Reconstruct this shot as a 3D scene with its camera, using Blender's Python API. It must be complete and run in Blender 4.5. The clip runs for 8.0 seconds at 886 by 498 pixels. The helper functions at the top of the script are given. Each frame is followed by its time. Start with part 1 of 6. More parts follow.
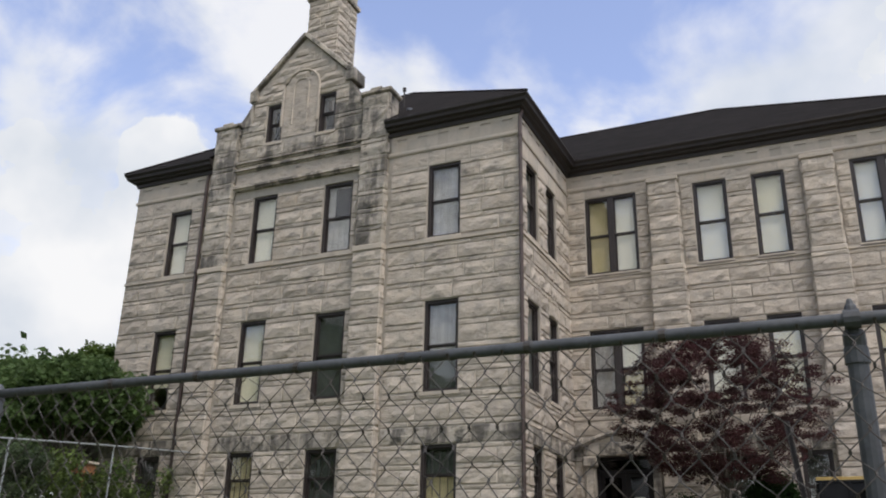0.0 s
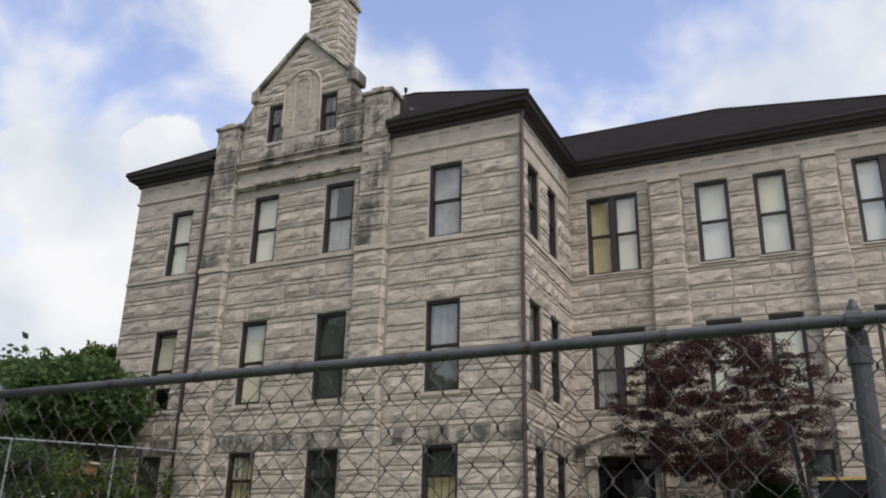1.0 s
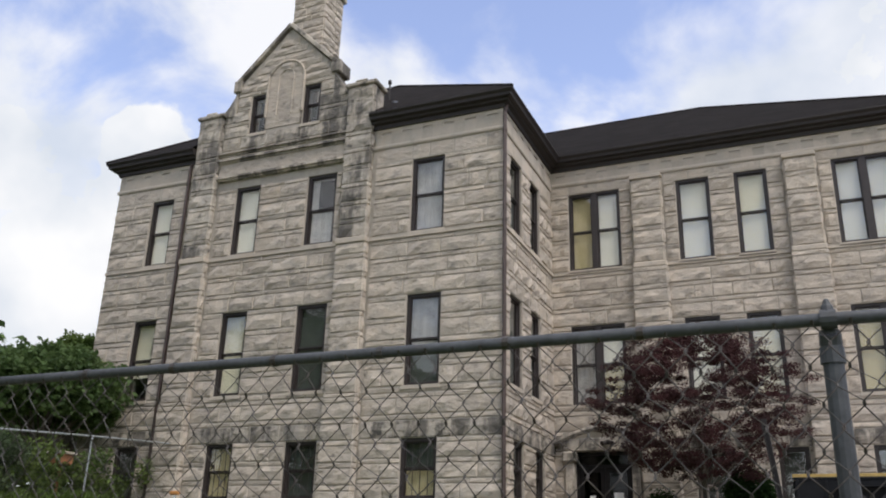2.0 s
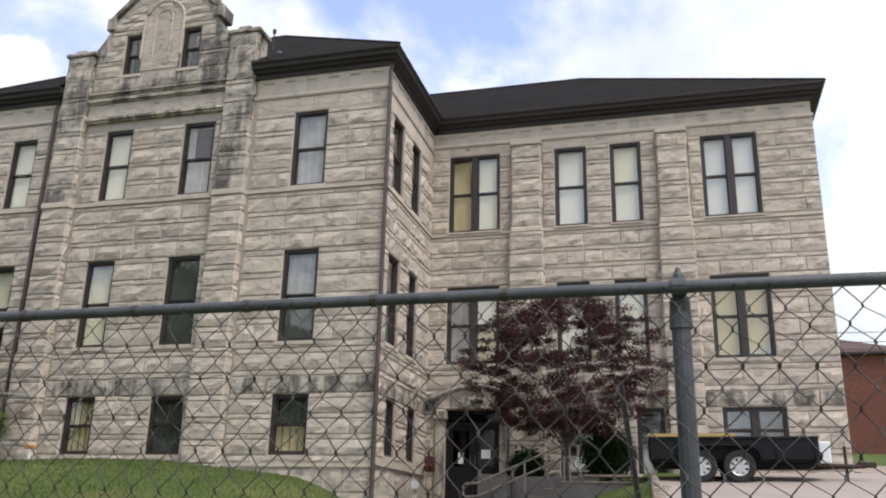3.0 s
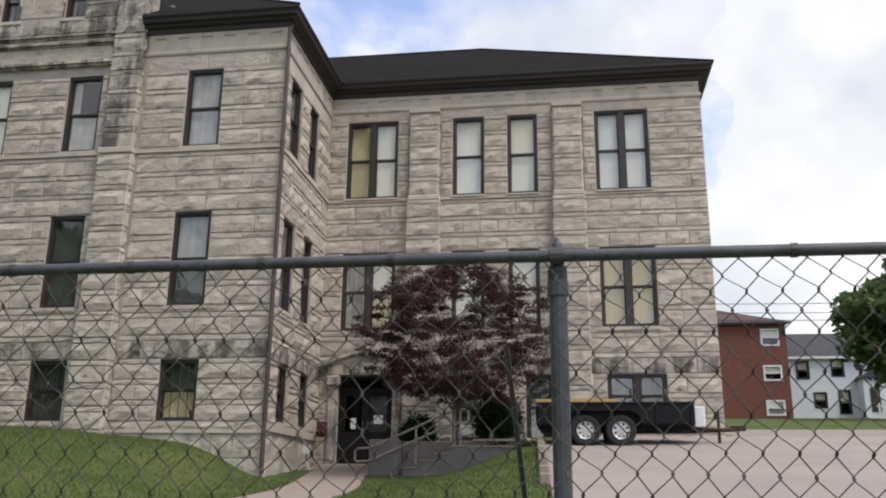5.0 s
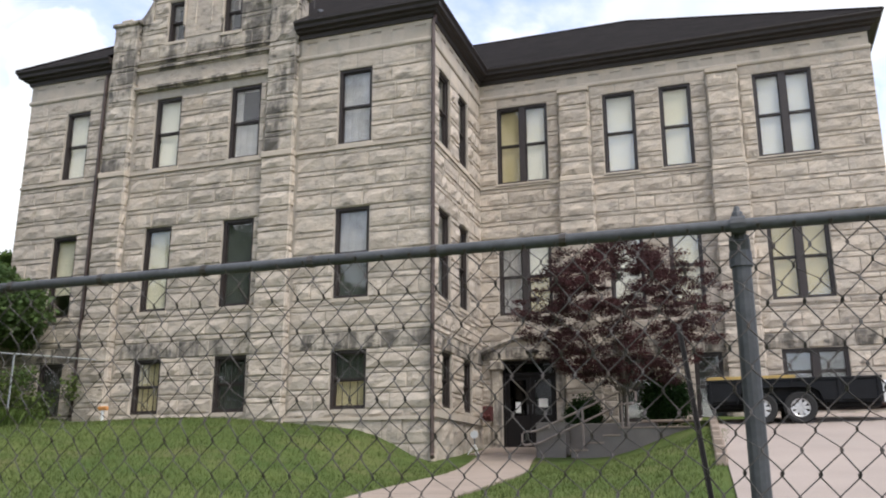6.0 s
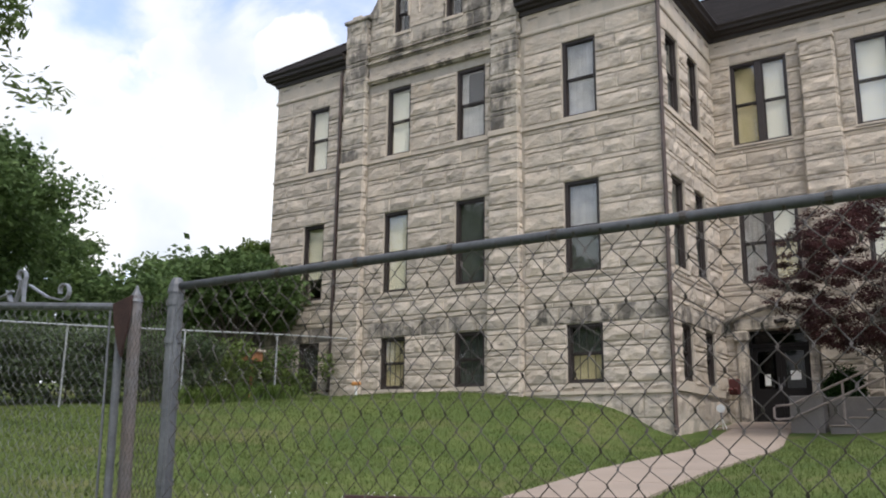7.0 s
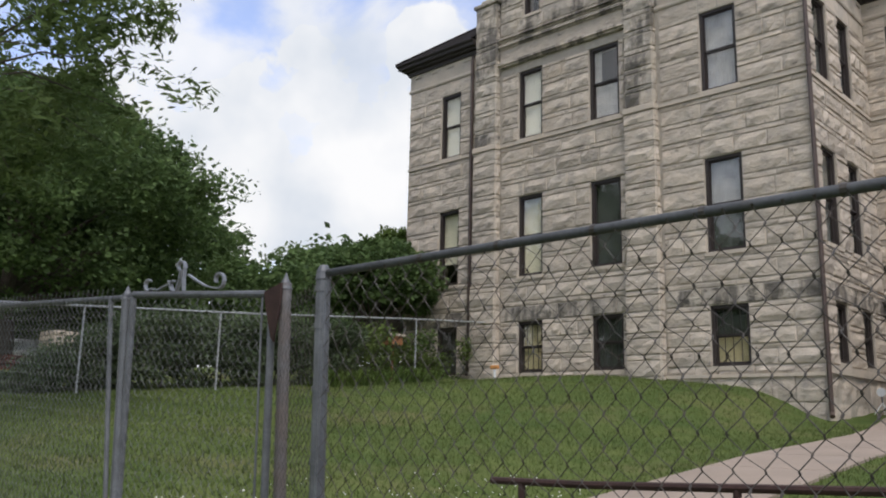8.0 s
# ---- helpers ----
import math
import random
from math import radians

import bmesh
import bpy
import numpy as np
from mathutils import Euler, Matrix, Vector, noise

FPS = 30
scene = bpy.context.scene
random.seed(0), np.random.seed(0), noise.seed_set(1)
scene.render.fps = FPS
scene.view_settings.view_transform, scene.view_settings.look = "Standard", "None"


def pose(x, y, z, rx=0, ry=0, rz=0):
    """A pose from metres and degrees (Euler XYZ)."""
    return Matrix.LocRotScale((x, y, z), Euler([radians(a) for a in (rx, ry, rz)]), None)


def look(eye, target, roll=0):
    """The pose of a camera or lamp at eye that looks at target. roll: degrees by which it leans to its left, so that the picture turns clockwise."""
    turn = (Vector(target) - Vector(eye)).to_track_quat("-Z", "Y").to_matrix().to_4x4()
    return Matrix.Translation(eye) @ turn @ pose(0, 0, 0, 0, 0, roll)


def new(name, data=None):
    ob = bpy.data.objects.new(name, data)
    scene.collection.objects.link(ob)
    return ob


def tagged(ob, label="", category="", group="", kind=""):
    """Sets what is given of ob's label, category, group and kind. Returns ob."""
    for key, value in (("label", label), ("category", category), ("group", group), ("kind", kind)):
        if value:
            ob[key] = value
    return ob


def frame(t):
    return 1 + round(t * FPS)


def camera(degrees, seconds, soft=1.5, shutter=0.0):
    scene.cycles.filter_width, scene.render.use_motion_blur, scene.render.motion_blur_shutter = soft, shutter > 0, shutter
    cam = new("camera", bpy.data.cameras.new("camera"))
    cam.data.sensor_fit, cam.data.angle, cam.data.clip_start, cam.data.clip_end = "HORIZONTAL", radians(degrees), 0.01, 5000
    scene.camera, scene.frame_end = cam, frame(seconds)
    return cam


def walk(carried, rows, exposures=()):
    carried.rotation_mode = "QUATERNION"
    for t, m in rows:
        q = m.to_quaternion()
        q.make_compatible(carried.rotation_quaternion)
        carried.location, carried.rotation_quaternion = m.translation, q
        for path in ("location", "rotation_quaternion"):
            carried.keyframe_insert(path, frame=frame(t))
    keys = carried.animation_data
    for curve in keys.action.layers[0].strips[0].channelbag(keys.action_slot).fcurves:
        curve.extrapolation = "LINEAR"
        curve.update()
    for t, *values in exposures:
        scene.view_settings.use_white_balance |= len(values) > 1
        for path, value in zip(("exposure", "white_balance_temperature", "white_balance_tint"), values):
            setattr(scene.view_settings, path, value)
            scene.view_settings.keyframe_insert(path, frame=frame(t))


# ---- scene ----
cam = camera(54.0, 8.0, 2.0)
PATH = [
    (0, (1.463, -2.233, 0.189), (0.674, -0.536, 0.894), 1.3),
    (0.5, (1.464, -2.226, 0.19), (0.676, -0.529, 0.896), 1.7),
    (1, (1.462, -2.222, 0.193), (0.67, -0.527, 0.898), 1.3),
    (2.3, (1.475, -2.218, 0.195), (0.76, -0.477, 0.872), 2.2),
    (2.5, (1.48, -2.216, 0.195), (0.817, -0.448, 0.854), 2.2),
    (3, (1.495, -2.211, 0.191), (0.99, -0.375, 0.802), 1.4),
    (3.5, (1.513, -2.215, 0.187), (1.142, -0.332, 0.75), 1.0),
    (4, (1.526, -2.228, 0.187), (1.251, -0.327, 0.743), 0.9),
    (4.2, (1.528, -2.234, 0.186), (1.281, -0.328, 0.74), 0.7),
    (5.3, (1.531, -2.259, 0.17), (1.205, -0.361, 0.707), 0.5),
    (5.5, (1.522, -2.261, 0.169), (1.137, -0.372, 0.701), 0.2),
    (6, (1.483, -2.257, 0.168), (0.861, -0.425, 0.675), 0.0),
    (6.5, (1.454, -2.253, 0.169), (0.554, -0.532, 0.647), 0.8),
    (7, (1.435, -2.252, 0.169), (0.338, -0.64, 0.616), 0.8),
    (7.5, (1.423, -2.255, 0.168), (0.172, -0.754, 0.592), 1.5),
    (8, (1.415, -2.261, 0.167), (0.073, -0.835, 0.572), 1.3),
]
EXPOSURES = [(0, -0.22), (1.2, -0.22), (2.5, 0.0), (3.0, 0.16), (3.5, 0.25), (4.0, -0.05), (4.2, -0.08), (5.5, -0.05), (6.0, 0.28), (6.5, 0.4), (7.0, 0.15), (7.5, 0.0), (8, -0.16)]
walk(cam, [(t, look(eye, target, roll)) for t, eye, target, roll in PATH], EXPOSURES)

# ---- light ----
SUN_AZ, SUN_EL = 122.0, 58.0
world = bpy.data.worlds.new("sky")
scene.world = world
world.use_nodes = True
wt = world.node_tree
wt.nodes.clear()


def wn(kind, **kw):
    n = wt.nodes.new(kind)
    for k, v in kw.items():
        if k == "op":
            n.operation = v
        elif k == "type":
            n.sky_type = v
    return n


w_out = wn("ShaderNodeOutputWorld")
w_bg = wn("ShaderNodeBackground")
w_sky = wn("ShaderNodeTexSky", type="NISHITA")
w_sky.sun_disc = False
w_sky.sun_elevation = radians(SUN_EL)
w_sky.sun_rotation = radians(SUN_AZ)
w_sky.air_density, w_sky.dust_density, w_sky.ozone_density = 1.0, 0.6, 2.0
w_tc = wn("ShaderNodeTexCoord")
w_sep = wn("ShaderNodeSeparateXYZ")
wt.links.new(w_tc.outputs["Generated"], w_sep.inputs[0])
w_h = wn("ShaderNodeMath", op="ADD")
w_h.inputs[1].default_value = 0.32
w_abs = wn("ShaderNodeMath", op="ABSOLUTE")
wt.links.new(w_sep.outputs[2], w_abs.inputs[0])
wt.links.new(w_abs.outputs[0], w_h.inputs[0])
w_cx = wn("ShaderNodeMath", op="DIVIDE")
w_cy = wn("ShaderNodeMath", op="DIVIDE")
for i, n in ((0, w_cx), (1, w_cy)):
    wt.links.new(w_sep.outputs[i], n.inputs[0])
    wt.links.new(w_h.outputs[0], n.inputs[1])
w_cmb = wn("ShaderNodeCombineXYZ")
wt.links.new(w_cx.outputs[0], w_cmb.inputs[0])
wt.links.new(w_cy.outputs[0], w_cmb.inputs[1])
w_cmb.inputs[2].default_value = 3.1
w_no = wn("ShaderNodeTexNoise")
w_no.inputs["Scale"].default_value = 3.1
w_no.inputs["Detail"].default_value = 9.0
w_no.inputs["Roughness"].default_value = 0.52
w_no.inputs["Distortion"].default_value = 0.25
wt.links.new(w_cmb.outputs[0], w_no.inputs["Vector"])
# billows: finer, rounder relief on the heaped clouds
w_bil = wn("ShaderNodeTexNoise")
w_bil.inputs["Scale"].default_value = 11.0
w_bil.inputs["Detail"].default_value = 6.0
w_bil.inputs["Roughness"].default_value = 0.5
wt.links.new(w_tc.outputs["Generated"], w_bil.inputs["Vector"])


def wmath(kind, a, b, c=None):
    n = wn("ShaderNodeMath", op=kind)
    for i, q in enumerate((a, b, c)):
        if q is None:
            continue
        if isinstance(q, (int, float)):
            n.inputs[i].default_value = q
        else:
            wt.links.new(q, n.inputs[i])
    return n.outputs[0]


def sky_heap(way, size):
    """1 at the middle of a cloud heap in that direction, falling to 0 at its size (radians) and below outside."""
    d = wn("ShaderNodeVectorMath", op="DISTANCE")
    wt.links.new(w_tc.outputs["Generated"], d.inputs[0])
    d.inputs[1].default_value = Vector(way).normalized()
    return wmath("MULTIPLY_ADD", d.outputs["Value"], -1.0 / size, 1.0)


# heaped clouds low in the west, a bank in the north-east
heap = None
for way, size in (((-0.722, 0.575, 0.365), 0.062), ((-0.730, 0.560, 0.405), 0.038), ((-0.712, 0.615, 0.310), 0.085), ((-0.800, 0.520, 0.290), 0.085), ((-0.735, 0.610, 0.23), 0.14),
                  ((-0.652, 0.640, 0.435), 0.055), ((-0.85, 0.44, 0.25), 0.11), ((0.29, 0.87, 0.44), 0.22), ((0.36, 0.90, 0.27), 0.26)):
    q = sky_heap(way, size)
    heap = q if heap is None else wmath("MAXIMUM", heap, q)
heap = wmath("MAXIMUM", heap, -1.0)
cum = wmath("ADD", heap, wmath("MULTIPLY_ADD", w_bil.outputs["Fac"], 2.6, -1.3))
w_cum = wn("ShaderNodeMapRange")
w_cum.inputs[1].default_value, w_cum.inputs[2].default_value = -0.06, 0.16
wt.links.new(cum, w_cum.inputs[0])
w_thin = wn("ShaderNodeMapRange")
w_thin.interpolation_type = "SMOOTHSTEP"
w_thin.inputs[1].default_value, w_thin.inputs[2].default_value, w_thin.inputs[4].default_value = 0.38, 0.55, 0.90
wt.links.new(w_no.outputs["Fac"], w_thin.inputs[0])
w_cover = wmath("MAXIMUM", w_cum.outputs[0], w_thin.outputs[0])
# grey undersides of the clouds
w_no2 = wn("ShaderNodeTexNoise")
w_no2.inputs["Scale"].default_value = 4.2
w_no2.inputs["Detail"].default_value = 5.0
wt.links.new(w_tc.outputs["Generated"], w_no2.inputs["Vector"])
w_cr = wn("ShaderNodeValToRGB")
w_cr.color_ramp.elements[0].position, w_cr.color_ramp.elements[1].position = 0.36, 0.56
w_cr.color_ramp.elements[0].color = (0.70, 0.755, 0.83, 1)
w_cr.color_ramp.elements[1].color = (1.0, 1.0, 1.0, 1)
wt.links.new(w_no2.outputs["Fac"], w_cr.inputs[0])
w_sc = wn("ShaderNodeMix")
w_sc.data_type, w_sc.blend_type = "RGBA", "MULTIPLY"
w_sc.inputs["Factor"].default_value = 1.0
wt.links.new(w_sky.outputs[0], w_sc.inputs[6])
w_sc.inputs[7].default_value = (2.75, 2.2, 2.1, 1)
w_cs = wn("ShaderNodeMix")
w_cs.data_type, w_cs.blend_type = "RGBA", "MULTIPLY"
w_cs.inputs["Factor"].default_value = 1.0
wt.links.new(w_cr.outputs[0], w_cs.inputs[6])
w_cs.inputs[7].default_value = (7.3, 7.3, 7.4, 1)
w_mix = wn("ShaderNodeMix")
w_mix.data_type = "RGBA"
wt.links.new(w_cover, w_mix.inputs["Factor"])
wt.links.new(w_sc.outputs[2], w_mix.inputs[6])
wt.links.new(w_cs.outputs[2], w_mix.inputs[7])
wt.links.new(w_mix.outputs[2], w_bg.inputs[0])
w_bg.inputs[1].default_value = 0.15
wt.links.new(w_bg.outputs[0], w_out.inputs[0])

sun = new("sun", bpy.data.lights.new("sun", "SUN"))
sun.data.energy, sun.data.angle, sun.data.color = 2.8, radians(24), (1.0, 0.95, 0.87)
sa, se = radians(SUN_AZ), radians(SUN_EL)
sun.matrix_world = look((math.sin(sa) * math.cos(se) * 50, math.cos(sa) * math.cos(se) * 50, math.sin(se) * 50), (0, 0, 0))


# ---- materials ----
def mat(name, base, rough=0.8, metal=0.0, var=0.25, scale=6.0, fine=60.0, bump=0.3, depth=0.02, tint=None, piece=0.0, stain=None, spec=0.5, trans=0.0, rock=0.0):
    """A node material: base colour varied by a coarse and a fine noise, with relief; rock: depth of a broken stone face; tint: second colour; piece: shift from piece to piece; stain: (colour, amount, scale vector)."""
    m = bpy.data.materials.new(name)
    m.use_nodes = True
    nt = m.node_tree
    b = nt.nodes["Principled BSDF"]
    b.inputs["Roughness"].default_value = rough
    b.inputs["Metallic"].default_value = metal
    b.inputs["Specular IOR Level"].default_value = spec
    geo = nt.nodes.new("ShaderNodeNewGeometry")
    n1 = nt.nodes.new("ShaderNodeTexNoise")
    n1.inputs["Scale"].default_value, n1.inputs["Detail"].default_value = scale, 6
    n2 = nt.nodes.new("ShaderNodeTexNoise")
    n2.inputs["Scale"].default_value, n2.inputs["Detail"].default_value = fine, 4
    for n in (n1, n2):
        nt.links.new(geo.outputs["Position"], n.inputs["Vector"])
    t = tint or tuple(c * (1 - var) for c in base)
    mx = nt.nodes.new("ShaderNodeMix")
    mx.data_type = "RGBA"
    mx.inputs[6].default_value, mx.inputs[7].default_value = (*base, 1), (*t, 1)
    rp = nt.nodes.new("ShaderNodeMapRange")
    rp.inputs[1].default_value, rp.inputs[2].default_value = 0.35, 0.68
    nt.links.new(n1.outputs["Fac"], rp.inputs[0])
    nt.links.new(rp.outputs[0], mx.inputs["Factor"])
    col = mx.outputs[2]
    # fine grain
    gr = nt.nodes.new("ShaderNodeMapRange")
    gr.inputs[1].default_value, gr.inputs[2].default_value = 0.25, 0.75
    gr.inputs[3].default_value, gr.inputs[4].default_value = 1 - var * 0.7, 1 + var * 0.5
    nt.links.new(n2.outputs["Fac"], gr.inputs[0])
    fac = gr.outputs[0]
    if piece:
        oi = nt.nodes.new("ShaderNodeObjectInfo")
        ad = nt.nodes.new("ShaderNodeMath")
        ad.operation = "ADD"
        nt.links.new(oi.outputs["Random"], ad.inputs[0])
        nt.links.new(geo.outputs["Random Per Island"], ad.inputs[1])
        fr = nt.nodes.new("ShaderNodeMath")
        fr.operation = "FRACT"
        nt.links.new(ad.outputs[0], fr.inputs[0])
        pr = nt.nodes.new("ShaderNodeMapRange")
        pr.inputs[3].default_value, pr.inputs[4].default_value = 1 - piece, 1 + piece * 0.6
        nt.links.new(fr.outputs[0], pr.inputs[0])
        ml = nt.nodes.new("ShaderNodeMath")
        ml.operation = "MULTIPLY"
        nt.links.new(fac, ml.inputs[0])
        nt.links.new(pr.outputs[0], ml.inputs[1])
        fac = ml.outputs[0]
    vm = nt.nodes.new("ShaderNodeVectorMath")
    vm.operation = "SCALE"
    nt.links.new(col, vm.inputs[0])
    nt.links.new(fac, vm.inputs["Scale"])
    col = vm.outputs[0]
    for scol, lo, hi, amount, vec in stain or ():
        mp = nt.nodes.new("ShaderNodeMapping")
        mp.inputs["Scale"].default_value = vec
        nt.links.new(geo.outputs["Position"], mp.inputs[0])
        n3 = nt.nodes.new("ShaderNodeTexNoise")
        n3.inputs["Scale"].default_value, n3.inputs["Detail"].default_value, n3.inputs["Roughness"].default_value = 1.0, 7, 0.62
        nt.links.new(mp.outputs[0], n3.inputs["Vector"])
        sr = nt.nodes.new("ShaderNodeMapRange")
        sr.inputs[1].default_value, sr.inputs[2].default_value, sr.inputs[4].default_value = lo, hi, amount
        nt.links.new(n3.outputs["Fac"], sr.inputs[0])
        m2 = nt.nodes.new("ShaderNodeMix")
        m2.data_type = "RGBA"
        nt.links.new(sr.outputs[0], m2.inputs["Factor"])
        nt.links.new(col, m2.inputs[6])
        m2.inputs[7].default_value = (*scol, 1)
        col = m2.outputs[2]
    nt.links.new(col, b.inputs["Base Color"])
    if bump:
        bp = nt.nodes.new("ShaderNodeBump")
        bp.inputs["Strength"].default_value, bp.inputs["Distance"].default_value = bump, depth
        sm = nt.nodes.new("ShaderNodeMath")
        sm.operation = "ADD"
        nt.links.new(n1.outputs["Fac"], sm.inputs[0])
        nt.links.new(n2.outputs["Fac"], sm.inputs[1])
        nt.links.new(sm.outputs[0], bp.inputs["Height"])
        nt.links.new(bp.outputs[0], b.inputs["Normal"])
        if rock:
            rm = nt.nodes.new("ShaderNodeMapping")
            rm.inputs["Scale"].default_value = (3.4, 3.4, 5.2)
            nt.links.new(geo.outputs["Position"], rm.inputs[0])
            rn = nt.nodes.new("ShaderNodeTexNoise")
            rn.inputs["Scale"].default_value, rn.inputs["Detail"].default_value, rn.inputs["Roughness"].default_value = 1.0, 5, 0.58
            rn.inputs["Distortion"].default_value = 0.25
            nt.links.new(rm.outputs[0], rn.inputs["Vector"])
            rb = nt.nodes.new("ShaderNodeBump")
            rb.inputs["Strength"].default_value, rb.inputs["Distance"].default_value = 1.0, rock
            nt.links.new(rn.outputs["Fac"], rb.inputs["Height"])
            nt.links.new(rb.outputs[0], bp.inputs["Normal"])
    if trans:
        b.inputs["Subsurface Weight"].default_value = 0.0
        tl = nt.nodes.new("ShaderNodeBsdfTranslucent")
        nt.links.new(col, tl.inputs[0])
        ms = nt.nodes.new("ShaderNodeMixShader")
        ms.inputs[0].default_value = trans
        nt.links.new(b.outputs[0], ms.inputs[1])
        nt.links.new(tl.outputs[0], ms.inputs[2])
        nt.links.new(ms.outputs[0], nt.nodes["Material Output"].inputs[0])
    return m


def glass_mat(name, tint=(0.9, 0.95, 0.95), ior=1.7):
    m = bpy.data.materials.new(name)
    m.use_nodes = True
    nt = m.node_tree
    out = nt.nodes["Material Output"]
    nt.nodes.remove(nt.nodes["Principled BSDF"])
    tr = nt.nodes.new("ShaderNodeBsdfTransparent")
    tr.inputs[0].default_value = (*tint, 1)
    gl = nt.nodes.new("ShaderNodeBsdfGlossy")
    gl.inputs["Roughness"].default_value = 0.03
    geo = nt.nodes.new("ShaderNodeNewGeometry")
    no = nt.nodes.new("ShaderNodeTexNoise")
    no.inputs["Scale"].default_value = 1.4
    nt.links.new(geo.outputs["Position"], no.inputs["Vector"])
    bp = nt.nodes.new("ShaderNodeBump")
    bp.inputs["Strength"].default_value, bp.inputs["Distance"].default_value = 0.12, 0.05
    nt.links.new(no.outputs["Fac"], bp.inputs["Height"])
    nt.links.new(bp.outputs[0], gl.inputs["Normal"])
    # Schlick's reflectance, the same on both faces of the pane
    f0 = ((ior - 1) / (ior + 1)) ** 2
    lw = nt.nodes.new("ShaderNodeLayerWeight")
    lw.inputs["Blend"].default_value = 0.5
    pw = nt.nodes.new("ShaderNodeMath")
    pw.operation = "POWER"
    pw.inputs[1].default_value = 5.0
    nt.links.new(lw.outputs["Facing"], pw.inputs[0])
    fr = nt.nodes.new("ShaderNodeMath")
    fr.operation = "MULTIPLY_ADD"
    fr.inputs[1].default_value, fr.inputs[2].default_value = 1 - f0, f0
    nt.links.new(pw.outputs[0], fr.inputs[0])
    ms = nt.nodes.new("ShaderNodeMixShader")
    nt.links.new(fr.outputs[0], ms.inputs[0])
    nt.links.new(tr.outputs[0], ms.inputs[1])
    nt.links.new(gl.outputs[0], ms.inputs[2])
    nt.links.new(ms.outputs[0], out.inputs[0])
    return m


OCHRE = ((0.40, 0.29, 0.17), 0.60, 0.78, 0.45, (0.5, 0.5, 0.3))
M_STONE = mat("limestone", (0.515, 0.446, 0.368), 0.9, var=0.2, scale=2.4, fine=40, bump=0.6, depth=0.016, tint=(0.425, 0.378, 0.322), piece=0.16, rock=0.06,
              stain=[OCHRE, ((0.20, 0.185, 0.165), 0.56, 0.66, 0.65, (2.2, 2.2, 5.0)), ((0.07, 0.065, 0.06), 0.62, 0.71, 0.7, (2.6, 2.6, 5.5))])
M_SOOTY = mat("weathered_limestone", (0.48, 0.425, 0.35), 0.92, var=0.22, scale=2.2, fine=40, bump=0.6, depth=0.016, tint=(0.38, 0.345, 0.30), piece=0.2, rock=0.06,
              stain=[OCHRE, ((0.06, 0.056, 0.052), 0.46, 0.58, 0.8, (2.1, 2.1, 0.6)), ((0.045, 0.043, 0.04), 0.55, 0.66, 0.8, (2.6, 2.6, 3.6))])
M_SMOOTH = mat("dressed_limestone", (0.52, 0.45, 0.37), 0.88, var=0.16, scale=1.6, fine=45, bump=0.4, depth=0.012, tint=(0.44, 0.395, 0.335), piece=0.10,
               stain=[OCHRE, ((0.14, 0.13, 0.115), 0.56, 0.72, 0.5, (1.2, 1.2, 1.2))])
M_MORTAR = mat("lime_mortar", (0.42, 0.38, 0.325), 0.95, var=0.2, scale=4, fine=80, bump=0.4, depth=0.008)
M_ROOF = mat("dark_shingle", (0.020, 0.0175, 0.0165), 1.0, var=0.35, scale=1.5, fine=14, bump=0.6, depth=0.02, piece=0.25, spec=0.05)
M_EAVE = mat("dark_brown_paint", (0.022, 0.016, 0.0145), 0.6, var=0.3, scale=3, fine=30, bump=0.15, depth=0.005)
M_FRAME = mat("brown_window_paint", (0.032, 0.024, 0.022), 0.5, var=0.25, scale=5, fine=40, bump=0.1, depth=0.004)
M_SPOUT = mat("brown_downspout", (0.075, 0.050, 0.042), 0.5, var=0.3, scale=4, fine=30, bump=0.1, depth=0.004)
M_GLASS = glass_mat("window_glass", (0.95, 0.95, 0.935))
M_DGLASS = glass_mat("dark_glass", (0.25, 0.25, 0.26), 1.35)
M_BLIND = mat("cream_blind", (0.84, 0.80, 0.62), 0.8, var=0.08, scale=1.2, fine=20, bump=0.1, depth=0.01)
M_BLINDW = mat("white_blind", (0.86, 0.84, 0.72), 0.8, var=0.08, scale=1.2, fine=20, bump=0.1, depth=0.01)
M_BLINDY = mat("yellowed_blind", (0.64, 0.56, 0.33), 0.8, var=0.12, scale=1.2, fine=20, bump=0.1, depth=0.01)
M_CURT = mat("grey_curtain", (0.52, 0.51, 0.50), 0.9, var=0.3, scale=3.0, fine=20, bump=0.3, depth=0.02)
# dark green sheet: one window screen, elsewhere painted tree reflections and dim rooms
M_DIMSHEET = mat("screen_and_dim_pane_tone", (0.085, 0.10, 0.088), 0.9, var=0.3, scale=1.6, fine=30, bump=0.1, depth=0.01)
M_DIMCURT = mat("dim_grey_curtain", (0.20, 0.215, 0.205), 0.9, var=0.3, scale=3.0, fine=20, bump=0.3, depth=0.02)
# near-black room colour: the dimness behind the panes is painted in
M_DARK = mat("room_painted_dark", (0.07, 0.07, 0.07), 0.9, var=0.3, scale=1.0, fine=20, bump=0)
M_GALV = mat("galvanised_steel", (0.135, 0.143, 0.155), 0.5, 0.4, var=0.3, scale=9, fine=70, bump=0.15, depth=0.002,
             stain=[((0.10, 0.08, 0.065), 0.60, 0.75, 0.5, (14, 14, 6))])
M_WIRE = mat("weathered_wire", (0.085, 0.082, 0.08), 0.55, 0.5, var=0.35, scale=14, fine=90, bump=0, tint=(0.06, 0.048, 0.04))
M_NEWWIRE = mat("grey_wire", (0.17, 0.175, 0.18), 0.5, 0.5, var=0.3, scale=14, fine=90, bump=0)
